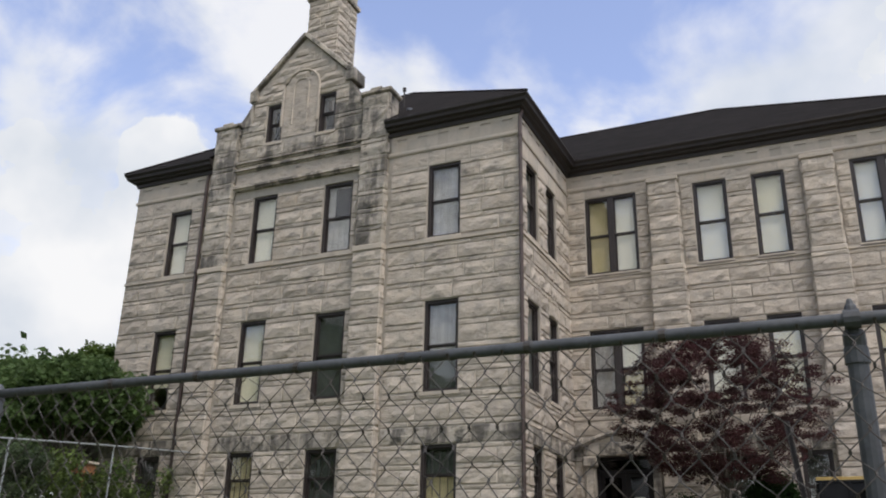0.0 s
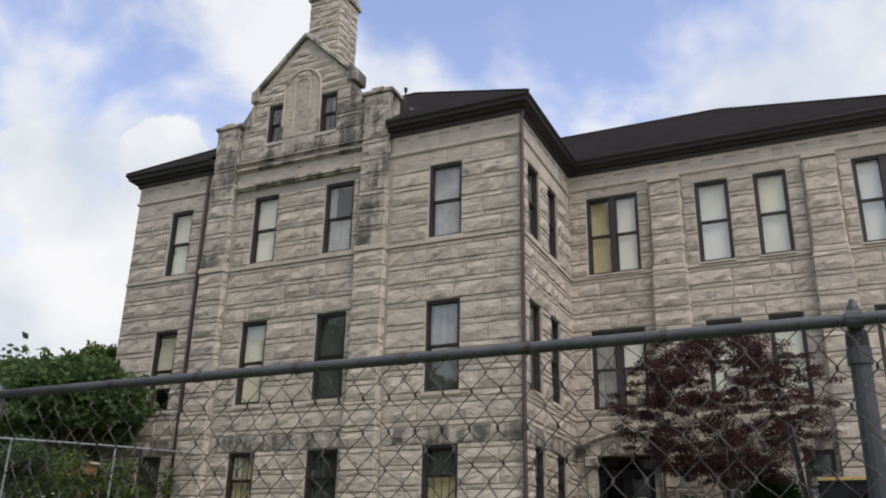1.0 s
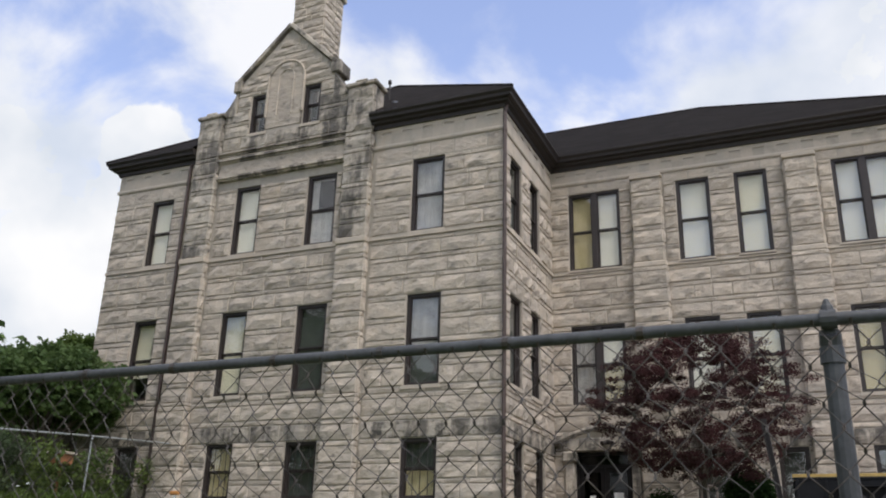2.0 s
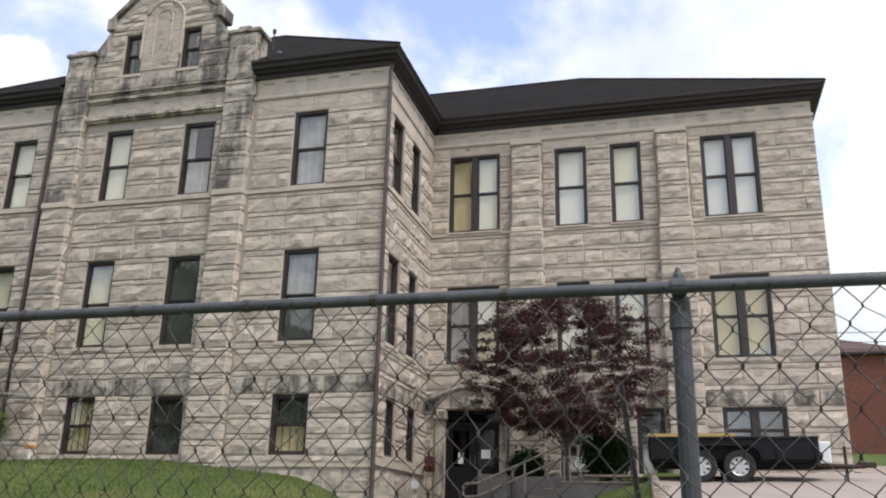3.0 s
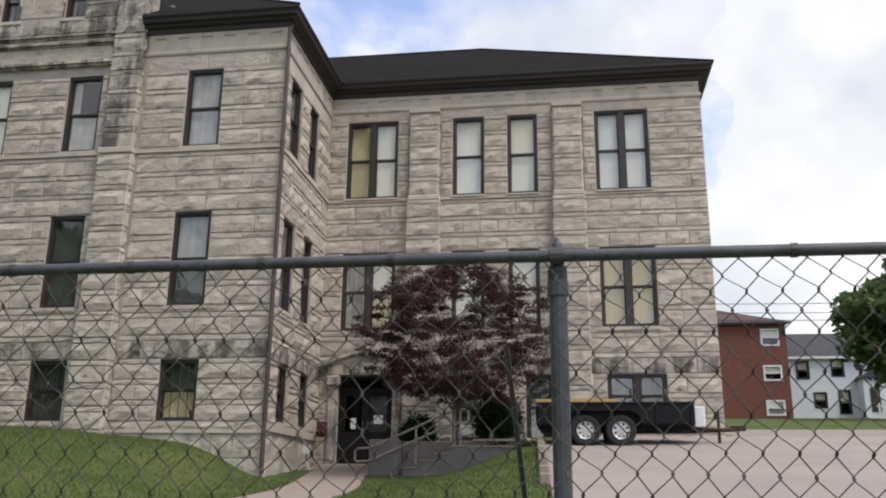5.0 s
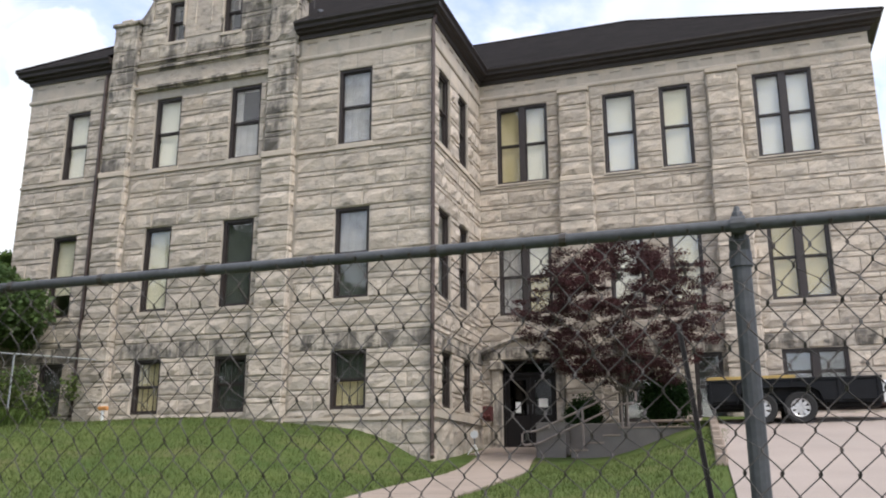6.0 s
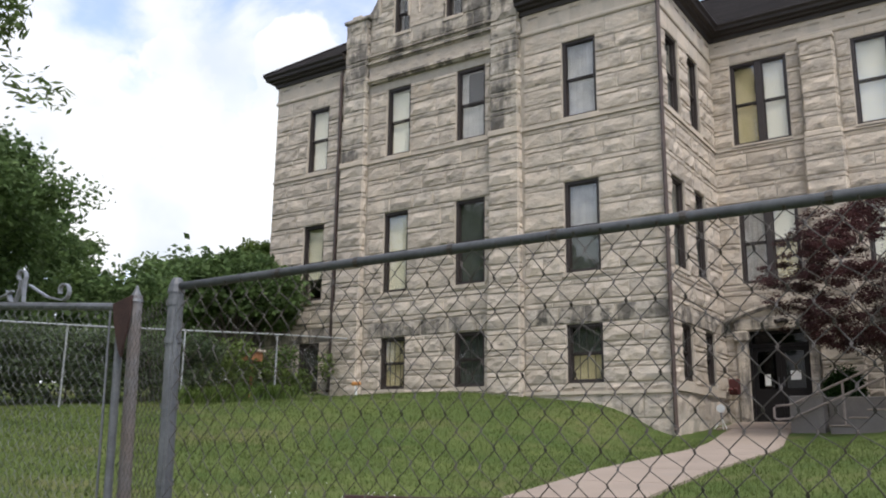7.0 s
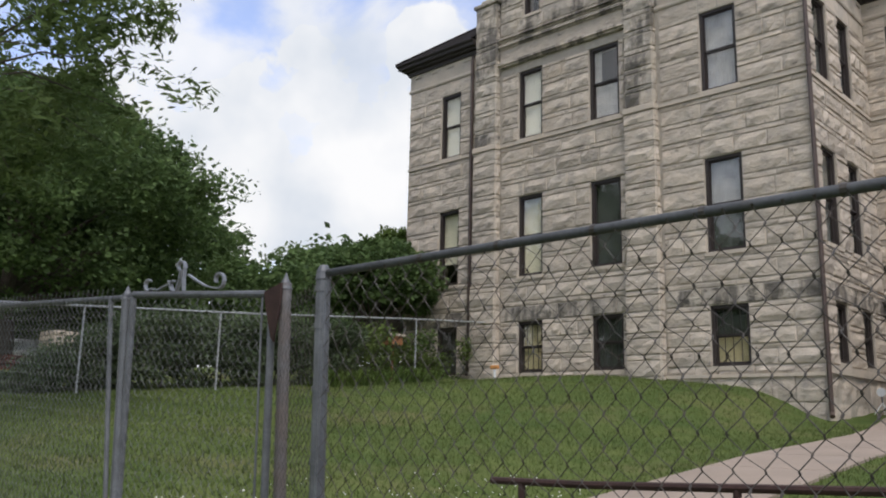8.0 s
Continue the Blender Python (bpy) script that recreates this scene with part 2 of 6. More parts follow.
M_RUST = mat("rusted_steel", (0.055, 0.028, 0.024), 0.75, 0.3, var=0.4, scale=12, fine=80, bump=0.4, depth=0.003)
M_CONC = mat("concrete", (0.29, 0.235, 0.19), 0.92, var=0.16, scale=1.2, fine=50, bump=0.3, depth=0.006, stain=[((0.22, 0.2, 0.18), 0.58, 0.72, 0.4, (1.5, 1.5, 1.5))])
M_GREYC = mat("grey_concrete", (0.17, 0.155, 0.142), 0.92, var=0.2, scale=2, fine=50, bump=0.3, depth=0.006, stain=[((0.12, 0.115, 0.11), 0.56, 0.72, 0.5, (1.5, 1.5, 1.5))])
M_GRASS = mat("mown_grass", (0.115, 0.145, 0.045), 0.95, var=0.35, scale=0.7, fine=24, bump=1.0, depth=0.06, tint=(0.068, 0.105, 0.030), spec=0.1,
              stain=[((0.17, 0.145, 0.075), 0.52, 0.68, 0.65, (0.45, 0.45, 0.45)), ((0.05, 0.09, 0.02), 0.5, 0.7, 0.5, (2.5, 2.5, 2.5))])

# ---- helpers for building ----
rnd = random.Random(7)


def part(name, bm, material, parent=None, label="", smooth=False):
    me = bpy.data.meshes.new(name)
    bm.to_mesh(me)
    bm.free()
    if smooth:
        for p in me.polygons:
            p.use_smooth = True
    me.materials.append(material)
    ob = new(name, me)
    if parent is not None:
        ob.parent = parent
    if label:
        tagged(ob, label)
    return ob


def pymesh(name, verts, faces, material, parent=None, label="", smooth=False):
    me = bpy.data.meshes.new(name)
    me.from_pydata(verts, [], faces)
    if smooth:
        for p in me.polygons:
            p.use_smooth = True
    me.materials.append(material)
    ob = new(name, me)
    if parent is not None:
        ob.parent = parent
    if label:
        tagged(ob, label)
    return ob


def thing(name, label, category, x=0, y=0, z=0, group="", kind=""):
    e = new(name)
    e.empty_display_size = 0.1
    e.location = (x, y, z)
    return tagged(e, label, category, group, kind)


def add_box(bm, x0, y0, z0, x1, y1, z1, bevel=0.0, m=None):
    g = bmesh.ops.create_cube(bm, size=1)
    vs = g["verts"]
    bmesh.ops.scale(bm, vec=(abs(x1 - x0), abs(y1 - y0), abs(z1 - z0)), verts=vs)
    bmesh.ops.translate(bm, vec=((x0 + x1) / 2, (y0 + y1) / 2, (z0 + z1) / 2), verts=vs)
    if bevel:
        es = list({e for v in vs for e in v.link_edges})
        r = bmesh.ops.bevel(bm, geom=es, offset=bevel, segments=1, affect="EDGES")
        vs = list({v for f in r["faces"] for v in f.verts} | {v for v in vs if v.is_valid})
    if m is not None:
        bmesh.ops.transform(bm, matrix=m, verts=vs)
    return vs


def box(x0, y0, z0, x1, y1, z1, bevel=0.0, m=None):
    bm = bmesh.new()
    add_box(bm, x0, y0, z0, x1, y1, z1, bevel, m)
    return bm


def add_tube(bm, pts, r, sides=8, r_end=None):
    """A round bar along the points, closed at both ends."""
    pts = [Vector(p) for p in pts]
    rings = []
    for i, p in enumerate(pts):
        d = (pts[min(i + 1, len(pts) - 1)] - pts[max(i - 1, 0)]).normalized()
        up = Vector((0, 0, 1)) if abs(d.z) < 0.95 else Vector((1, 0, 0))
        a = d.cross(up).normalized()
        b = a.cross(d)
        rr = r if r_end is None else r + (r_end - r) * i / max(1, len(pts) - 1)
        rings.append([bm.verts.new(p + rr * (math.cos(q) * a + math.sin(q) * b)) for q in (2 * math.pi * k / sides for k in range(sides))])
    for u, v in zip(rings, rings[1:]):
        for k in range(sides):
            bm.faces.new((u[k], u[(k + 1) % sides], v[(k + 1) % sides], v[k]))
    bm.faces.new(rings[0][::-1])
    bm.faces.new(rings[-1])
    return rings


def tube(pts, r, sides=8, r_end=None):
    bm = bmesh.new()
    add_tube(bm, pts, r, sides, r_end)
    bmesh.ops.recalc_face_normals(bm, faces=bm.faces)
    return bm


def smoothstep(a, b, x):
    t = min(1.0, max(0.0, (x - a) / (b - a)))
    return t * t * (3 - 2 * t)


# ---- ground ----
YA, YC, XB, XL, XR = 17.51, 22.0, -5.565, -18.86, 5.575


def path_centre(y):
    return -2.45 - 0.05 * y if y < 14 else -3.15 - 1.0 * smoothstep(13.0, 20.0, y)


def ground_z(x, y):
    yy = max(-8.0, min(y, 85.0))
    pz = -0.95 + 0.0935 * min(yy, 9.0) + 0.064 * max(0.0, min(yy, 17.4) - 9.0) + 0.113 * max(0.0, min(yy, 21.8) - 17.4)
    left = -0.95 + 0.07 * min(yy, 26) + 0.095 * max(0.0, min(20.0, -2.0 - x))
    left += 0.50 * smoothstep(8.0, 15.5, y) * smoothstep(-5.2, -7.7, x) * (1 - 0.9 * smoothstep(-10.5, -15.5, x))
    right = -0.95 + 0.1205 * min(yy, 22) + 0.092 * max(0.0, yy - 22)
    c = path_centre(y)
    if x < c:
        k = smoothstep(0.85, 2.95, c - x)
        z = pz + (left - pz) * k
    else:
        k = smoothstep(0.75 + 1.5 * smoothstep(13, 17, y), 4.0 + 0.9 * smoothstep(13, 17, y), x - c)
        z = pz + (right - pz) * k
    far = smoothstep(95, 220, math.hypot(x, y))
    return z * (1 - far) + 6.0 * far


def sheet(xs, ys, dz=0.0, keep=None):
    verts = [(x, y, ground_z(x, y) + dz) for y in ys for x in xs]
    n = len(xs)
    faces = [(j * n + i, j * n + i + 1, (j + 1) * n + i + 1, (j + 1) * n + i) for j in range(len(ys) - 1) for i in range(n - 1)]
    return verts, faces


def span(a, b, n):
    return [a + (b - a) * i / n for i in range(n + 1)]


gx = [-2500, -900, -300, -150, -90, -60] + span(-45, -20, 12) + span(-19, 9, 56) + span(10, 40, 20) + [60, 90, 150, 300, 900, 2500]
gy = [-2500, -900, -300, -120, -60, -30] + span(-20, -4, 8) + span(-3.5, 24, 55) + span(25, 60, 24) + [80, 110, 150, 300, 900, 2500]
v, f = sheet(gx, gy)
ground = pymesh("ground", v, f, M_GRASS, smooth=True)
tagged(ground, "mown green lawn with worn patches, rising to the building", "lawn", kind="structure")

# ---- wall building ----
def wall_shell(name, cuts_u, cuts_z, openings, place, depth, material, parent):
    """A wall with openings right through; place(u, d, z) gives the world point at depth d behind the face."""
    us = sorted(set(cuts_u) | {o[0] for o in openings} | {o[1] for o in openings})
    zs = sorted(set(cuts_z) | {o[2] for o in openings} | {o[3] for o in openings})
    def solid(i, j):
        if i < 0 or j < 0 or i >= len(us) - 1 or j >= len(zs) - 1:
            return False
        u, z = (us[i] + us[i + 1]) / 2, (zs[j] + zs[j + 1]) / 2
        return not any(o[0] < u < o[1] and o[2] < z < o[3] for o in openings)
    verts, faces = [], []
    def quad(*ps):
        k = len(verts)
        verts.extend(ps)
        faces.append((k, k + 1, k + 2, k + 3))
    for i in range(len(us) - 1):
        for j in range(len(zs) - 1):
            if not solid(i, j):
                continue
            a, b, c, d = us[i], us[i + 1], zs[j], zs[j + 1]
            quad(place(a, 0, c), place(b, 0, c), place(b, 0, d), place(a, 0, d))
            quad(place(b, depth, c), place(a, depth, c), place(a, depth, d), place(b, depth, d))
            for ok, p, q in ((solid(i - 1, j), (a, d), (a, c)), (solid(i + 1, j), (b, c), (b, d)), (solid(i, j - 1), (a, c), (b, c)), (solid(i, j + 1), (b, d), (a, d))):
                if not ok:
                    quad(place(p[0], 0, p[1]), place(p[0], depth, p[1]), place(q[0], depth, q[1]), place(q[0], 0, q[1]))
    return pymesh(name, verts, faces, material, parent)


def block_mesh(w, h, proud, rough, place, u0, z0, rng):
    """Vertices and faces of one rock-faced block: a drafted margin and a broken, bulging face."""
    nu = 5 if w > 0.5 else 4
    us = [0, 0.018] + [w * k / (nu - 1) for k in range(1, nu - 1)] + [w - 0.018, w]
    zs = [0, min(0.03, h * 0.2), h * rng.uniform(0.4, 0.65), h - min(0.022, h * 0.2), h]
    if h < 0.2:
        zs = [0, h * 0.2, h * 0.75, h]
    verts, faces = [], []
    n = len(us)
    for j, z in enumerate(zs):
        for i, u in enumerate(us):
            edge = i in (0, n - 1) or j in (0, len(zs) - 1)
            rim = i in (1, n - 2) or j in (1, len(zs) - 2)
            d = 0.014 if edge else -(proud * (0.5 if rim else 1.0) + rng.uniform(-0.35, 1.0) * rough * (0.75 if rim else 1.0))
            du = 0 if edge or rim else rng.uniform(-0.25, 0.25) * w / nu
            verts.append(place(u0 + u + du, d, z0 + z))
    for j in range(len(zs) - 1):
        for i in range(n - 1):
            faces.append((j * n + i, j * n + i + 1, (j + 1) * n + i + 1, (j + 1) * n + i))
    return verts, faces


def stones(parent, place, u0, u1, courses, openings, material, budget, rng, proud=0.034, rough=0.038, lengths=(0.5, 1.2)):
    """Courses of blocks (z, height, kind), cut round the openings. The first ones are parts; the rest one joined part."""
    jv, jf = [], []
    count = 0
    for z, h, kind in courses:
        runs = [(u0, u1)]
        for a, b, c, d in openings:
            if c < z + h - 0.02 and d > z + 0.02:
                runs = [q for r in runs for q in ((r[0], min(r[1], a)), (max(r[0], b), r[1])) if q[1] - q[0] > 0.03]
        for a, b in runs:
            u = a
            while u < b - 0.01:
                lo, hi = lengths
                w = rng.uniform(lo, hi) * (1.25 if h < 0.2 else 1.0)
                if b - u - w < 0.3:
                    w = b - u
                w = min(w, b - u)
                smooth = kind == "s"
                v, f = block_mesh(w - 0.008, h - 0.008, proud * (0.3 if smooth else 1), 0.004 if smooth else rough * (0.7 if h < 0.2 else 1), place, u + 0.004, z + 0.004, rng)
                if count < budget:
                    pymesh("stone_block", v, f, M_SMOOTH if smooth else (M_SOOTY if kind == "d" else material), parent)
                else:
                    k = len(jv)
                    jv.extend(v)
                    jf.extend(tuple(q + k for q in g) for g in f)
                count += 1
                u += w
    if jv:
        tagged(pymesh("stone_courses", jv, jf, material, parent), "rock-faced limestone blocks in alternating tall and thin courses", kind="stuff")


def pairs(z0, z1, n, first="t", ratio=3.0):
    """n tall and n thin courses between two heights."""
    t = (z1 - z0) / n
    out, z = [], z0
    for _ in range(n):
        hs = [t * ratio / (ratio + 1), t / (ratio + 1)]
        if first != "t":
            hs.reverse()
        for h in hs:
            out.append((z, h, "r"))
            z += h
    return out


# ---- the stone building ----
def at_a(u, d, z):
    return (u, YA + d, z)


def at_c(u, d, z):
    return (u, YC + d, z)


def at_b(u, d, z):
    return (XB - d, u, z)


TOP = 12.09
A_OPEN = [(a, b, c, d) for a, b in ((-8.22, -7.24), (-11.61, -10.64), (-14.15, -13.27), (-17.38, -16.53)) for c, d in ((1.77, 3.25), (4.56, 6.99), (8.76, 10.95))]
C_WIN = [(-5.0, -3.42), (-1.74, -0.79), (-0.09, 0.80), (2.5, 4.05)]
C_OPEN = [(a, b, c, d) for a, b in C_WIN for c, d in ((4.70, 7.02), (8.73, 11.24))]
DOOR = (-4.98, -3.40, 0.95, 3.40)
C_LOW = [(-1.70, -0.70, 1.6, 3.40), (0.36, 1.10, 1.6, 3.40), (2.58, 4.17, 2.2, 3.40)]
B_OPEN = [(18.1, 19.1, 8.76, 10.95), (19.85, 20.75, 8.76, 10.95), (18.1, 19.1, 4.6, 6.99), (19.85, 20.75, 4.6, 6.99), (18.4, 19.2, 1.85, 3.25), (20.2, 21.0, 1.85, 3.25)]

A_COURSES = [(0.3, 0.62, "r"), (0.92, 0.62, "r"), (1.54, 0.22, "r")] + pairs(1.77, 3.25, 3) + [(3.25, 0.44, "d"), (3.69, 0.14, "r"), (4.0 - 0.17, 0.42, "r"), (4.25, 0.13, "r"), (4.38, 0.17, "r")] \
    + pairs(4.56, 6.99, 4) + [(6.99, 0.42, "r"), (7.41, 0.13, "r"), (7.54, 0.40, "r"), (7.94, 0.13, "r"), (8.07, 0.40, "r"), (8.47, 0.13, "r")] \
    + [(8.60, 0.15, "s")] + pairs(8.76, 10.95, 4) + [(10.95, 0.46, "s")]
C_COURSES = [(0.5, 0.55, "r"), (1.05, 0.5, "r"), (1.55, 0.22, "r")] + pairs(1.77, 3.40, 3) + [(3.40, 0.42, "d"), (3.82, 0.14, "r"), (3.96, 0.42, "r"), (4.38, 0.14, "r"), (4.52, 0.17, "r")] \
    + pairs(4.70, 7.02, 4) + [(7.02, 0.40, "r"), (7.42, 0.13, "r"), (7.55, 0.39, "r"), (7.94, 0.13, "r"), (8.07, 0.39, "r"), (8.46, 0.13, "r")] \
    + [(8.59, 0.13, "s")] + pairs(8.73, 11.24, 5) + [(11.24, 0.30, "s")]

wing_front = thing("wall_south", "weathered grey-tan limestone front wall with rock-faced courses", "wall", kind="structure")
wing_side = thing("wall_east", "pale limestone side wall of the projecting wing", "wall", kind="structure")
rear_front = thing("wall_rear", "tan limestone wall of the recessed wing with two pilasters", "wall", kind="structure")
wall_shell("wall_core", [XL, XB], [-0.6, TOP], A_OPEN, at_a, 0.45, M_MORTAR, wing_front)
wall_shell("wall_core", [YA + 0.45, YC], [-0.6, TOP], B_OPEN, at_b, 0.45, M_MORTAR, wing_side)
wall_shell("wall_core", [XB - 0.45, XR], [-0.6, TOP], C_OPEN + C_LOW + [DOOR], at_c, 0.45, M_MORTAR, rear_front)


def plain_wall(name, label, *b):
    w = thing(name, label, "wall", kind="structure")
    part("wall_core", box(*b), M_STONE, w)


plain_wall("wall_west", "limestone end wall of the projecting wing", XL, YA + 0.45, -0.6, XL + 0.45, 32.0, TOP)
plain_wall("wall_north", "limestone back wall", XL, 32.0, -0.6, XR, 32.45, TOP)
plain_wall("wall_end", "limestone end wall of the recessed wing", XR - 0.45, YC + 0.45, -0.6, XR, 32.0, TOP)
# made-up rooms: dark ceiling, floors and partitions added to stop light behind the windows
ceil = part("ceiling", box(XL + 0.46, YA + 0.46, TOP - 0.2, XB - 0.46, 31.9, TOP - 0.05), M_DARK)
tagged(ceil, "added plain upper ceiling, painted dark as an unlit room", "ceiling", kind="structure")
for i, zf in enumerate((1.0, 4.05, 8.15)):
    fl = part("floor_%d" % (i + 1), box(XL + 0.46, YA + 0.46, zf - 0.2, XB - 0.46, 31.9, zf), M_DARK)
    tagged(fl, "added storey floor inside the wing, painted dark as an unlit room", "floor", kind="structure")
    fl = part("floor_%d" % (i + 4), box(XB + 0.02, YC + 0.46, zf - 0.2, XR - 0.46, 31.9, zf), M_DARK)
    tagged(fl, "added storey floor inside the rear wing, painted dark as an unlit room", "floor", kind="structure")
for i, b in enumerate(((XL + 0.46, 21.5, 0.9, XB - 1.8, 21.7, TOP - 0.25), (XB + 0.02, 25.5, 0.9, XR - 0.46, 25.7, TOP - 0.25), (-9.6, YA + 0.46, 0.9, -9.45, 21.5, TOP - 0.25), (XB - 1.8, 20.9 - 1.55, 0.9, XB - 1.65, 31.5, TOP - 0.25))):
    pw = part("dark_partition_%d" % (i + 1), box(*b), M_DARK)
    tagged(pw, "added inner partition painted dark to block light behind the windows", "wall", kind="structure")


# windows
def pbox(bm, place, u0, u1, d0, d1, z0, z1):
    ps = [place(u, d, z) for u, d, z in ((u0, d0, z0), (u1, d0, z0), (u1, d1, z0), (u0, d1, z0), (u0, d0, z1), (u1, d0, z1), (u1, d1, z1), (u0, d1, z1))]
    vs = [bm.verts.new(p) for p in ps]
    for q in ((0, 1, 2, 3), (4, 7, 6, 5), (0, 4, 5, 1), (1, 5, 6, 2), (2, 6, 7, 3), (3, 7, 4, 0)):
        bm.faces.new([vs[k] for k in q])


def one(place, *b):
    bm = bmesh.new()
    pbox(bm, place, *b)
    bmesh.ops.recalc_face_normals(bm, faces=bm.faces)
    return bm


WIN = [0]


def window(place, o, label, blinds=(), lights=1, meet=0.5, sill=True, bars=False):
    """A double-hung window in the opening o. blinds: blinds, curtains and painted dim sheets (from, to across; from, to
    up; material) as shares of the opening.
    """
    WIN[0] += 1
    u0, u1, z0, z1 = o
    w = thing("window_%d" % WIN[0], label, "window", *place((u0 + u1) / 2, 0, z0), kind="structure")
    inv = w.location.copy()
    def pl(u, d, z):
        q = place(u, d, z)
        return (q[0] - inv.x, q[1] - inv.y, q[2] - inv.z)
    fr = bmesh.new()
    t = 0.075
    for b in ((u0, u0 + t, z0, z1), (u1 - t, u1, z0, z1), (u0 + t, u1 - t, z1 - t, z1), (u0 + t, u1 - t, z0, z0 + t)):
        pbox(fr, pl, b[0], b[1], 0.05, 0.20, b[2], b[3])
    step = (u1 - u0) / lights
    for k in range(1, lights):
        pbox(fr, pl, u0 + k * step - 0.085, u0 + k * step + 0.085, 0.045, 0.20, z0 + t, z1 - t)
    bmesh.ops.recalc_face_normals(fr, faces=fr.faces)
    part("window_frame", fr, M_FRAME, w)
    zm = z0 + (z1 - z0) * meet
    for k in range(lights):
        a = u0 + (t if k == 0 else k * step + 0.085)
        b = u1 - t if k == lights - 1 else u0 + (k + 1) * step - 0.085
        for lo, hi, d in ((zm, z1 - t, 0.10), (z0 + t, zm, 0.145)):
            sash = bmesh.new()
            r = 0.038
            for q in ((a, a + r, lo, hi), (b - r, b, lo, hi), (a + r, b - r, hi - r, hi), (a + r, b - r, lo, lo + r)):
                pbox(sash, pl, q[0], q[1], d, d + 0.04, q[2], q[3])
            if bars:
                for m in (1, 2, 3):
                    x = a + (b - a) * m / 4
                    pbox(sash, pl, x - 0.008, x + 0.008, d + 0.012, d + 0.028, lo + r, hi - r)
            bmesh.ops.recalc_face_normals(sash, faces=sash.faces)
            so = part("sash", sash, M_FRAME, w)
            g = part("pane", one(pl, a + r, b - r, d + 0.018, d + 0.024, lo + r, hi - r), M_GLASS, so)
            g.visible_shadow = False
    for a, b, c, d, m in blinds:
        bu0, bu1 = u0 + (u1 - u0) * a, u0 + (u1 - u0) * b
        bz0, bz1 = z0 + (z1 - z0) * c, z0 + (z1 - z0) * d
        bl = bmesh.new()
        n = 14
        rows = []
        for i in range(n + 1):
            u = bu0 + (bu1 - bu0) * i / n
            dd = 0.222 + (0.006 if m is M_CURT else 0.0012) * math.sin(i * 1.9 + u0 * 3)
            rows.append((bl.verts.new(pl(u, dd, bz0)), bl.verts.new(pl(u, dd, bz1)), bl.verts.new(pl(u, dd + 0.01, bz0)), bl.verts.new(pl(u, dd + 0.01, bz1))))
        for p, q in zip(rows, rows[1:]):
            bl.faces.new((p[0], q[0], q[1], p[1]))
            bl.faces.new((q[2], p[2], p[3], q[3]))
            bl.faces.new((p[1], q[1], q[3], p[3]))
            bl.faces.new((q[0], p[0], p[2], q[2]))
        bmesh.ops.recalc_face_normals(bl, faces=bl.faces)
        part("blind", bl, m, w)
    if sill:
        part("window_sill", one(pl, u0 - 0.05, u1 + 0.05, -0.05, 0.12, z0 - 0.09, z0 + 0.004), M_SMOOTH, w)
    return w


FULL = (0.02, 0.98, 0.02, 0.98)
# the darkest sashes have mirrored trees and unlit room painted as a sheet
A_SPEC = {
    (-8.22, 8.76): [(*FULL, M_CURT)], (-8.22, 4.56): [(0.02, 0.98, 0.42, 0.98, M_CURT), (0.02, 0.98, 0.02, 0.42, M_DIMSHEET)], (-8.22, 1.77): [(0.05, 0.95, 0.03, 0.48, M_BLINDY), (0.05, 0.95, 0.48, 0.98, M_DIMSHEET)],
    (-11.61, 8.76): [(0.02, 0.98, 0.02, 0.48, M_CURT), (0.02, 0.30, 0.4, 0.98, M_CURT)], (-11.61, 4.56): [(*FULL, M_DIMSHEET)], (-11.61, 1.77): [(*FULL, M_DIMSHEET)],
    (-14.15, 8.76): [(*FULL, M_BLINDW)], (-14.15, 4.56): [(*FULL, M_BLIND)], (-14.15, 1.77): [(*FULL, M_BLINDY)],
    (-17.38, 8.76): [(*FULL, M_BLINDW)], (-17.38, 4.56): [(0.02, 0.98, 0.3, 0.98, M_BLIND)], (-17.38, 1.77): [(*FULL, M_DIMSHEET)],
}
for o in A_OPEN:
    low = o[2] < 3
    window(at_a, o, "dark brown %s window with stone sill%s" % ("barred basement" if low else "double-hung sash", " and a drawn blind or painted dim sheet" if A_SPEC[(o[0], o[2])] else ""), A_SPEC[(o[0], o[2])], bars=low)
# low side windows: a dark sheet stands in for the unlit room
for o in B_OPEN:
    window(at_b, o, "dark brown sash window in the side wall", [(*FULL, M_DIMCURT if o[2] > 3 else M_DIMSHEET)], sill=o[2] > 3)
C_SPEC = {
    (-5.0, 4.70): [(0.03, 0.40, 0.02, 0.98, M_CURT), (0.54, 0.97, 0.5, 0.98, M_BLINDW), (0.54, 0.97, 0.02, 0.5, M_BLINDY)],
    (-5.0, 8.73): [(0.05, 0.46, 0.04, 0.96, M_BLINDY), (0.54, 0.97, 0.02, 0.98, M_BLINDW)],
    (-1.74, 4.70): [(*FULL, M_BLINDW)], (-1.74, 8.73): [(*FULL, M_BLINDW)], (-0.09, 4.70): [(*FULL, M_BLIND)], (-0.09, 8.73): [(*FULL, M_BLIND)],
    (2.5, 4.70): [(*FULL, M_BLINDY)], (2.5, 8.73): [(*FULL, M_BLINDW)],
}
for o in C_OPEN:
    wide = o[1] - o[0] > 1.2
    window(at_c, o, "dark brown %s window with a drawn pale shade" % ("paired sash" if wide else "tall sash"), C_SPEC[(o[0], o[2])], lights=2 if wide else 1)
# narrow basement windows get their dimness from the same painted sheet
for o in C_LOW:
    window(at_c, o, "dark basement window behind shrubs", [(*FULL, M_DIMCURT)] if o[0] > 2 else [(*FULL, M_DIMSHEET)], lights=2 if o[0] > 2 else 1, sill=o[0] > 2)


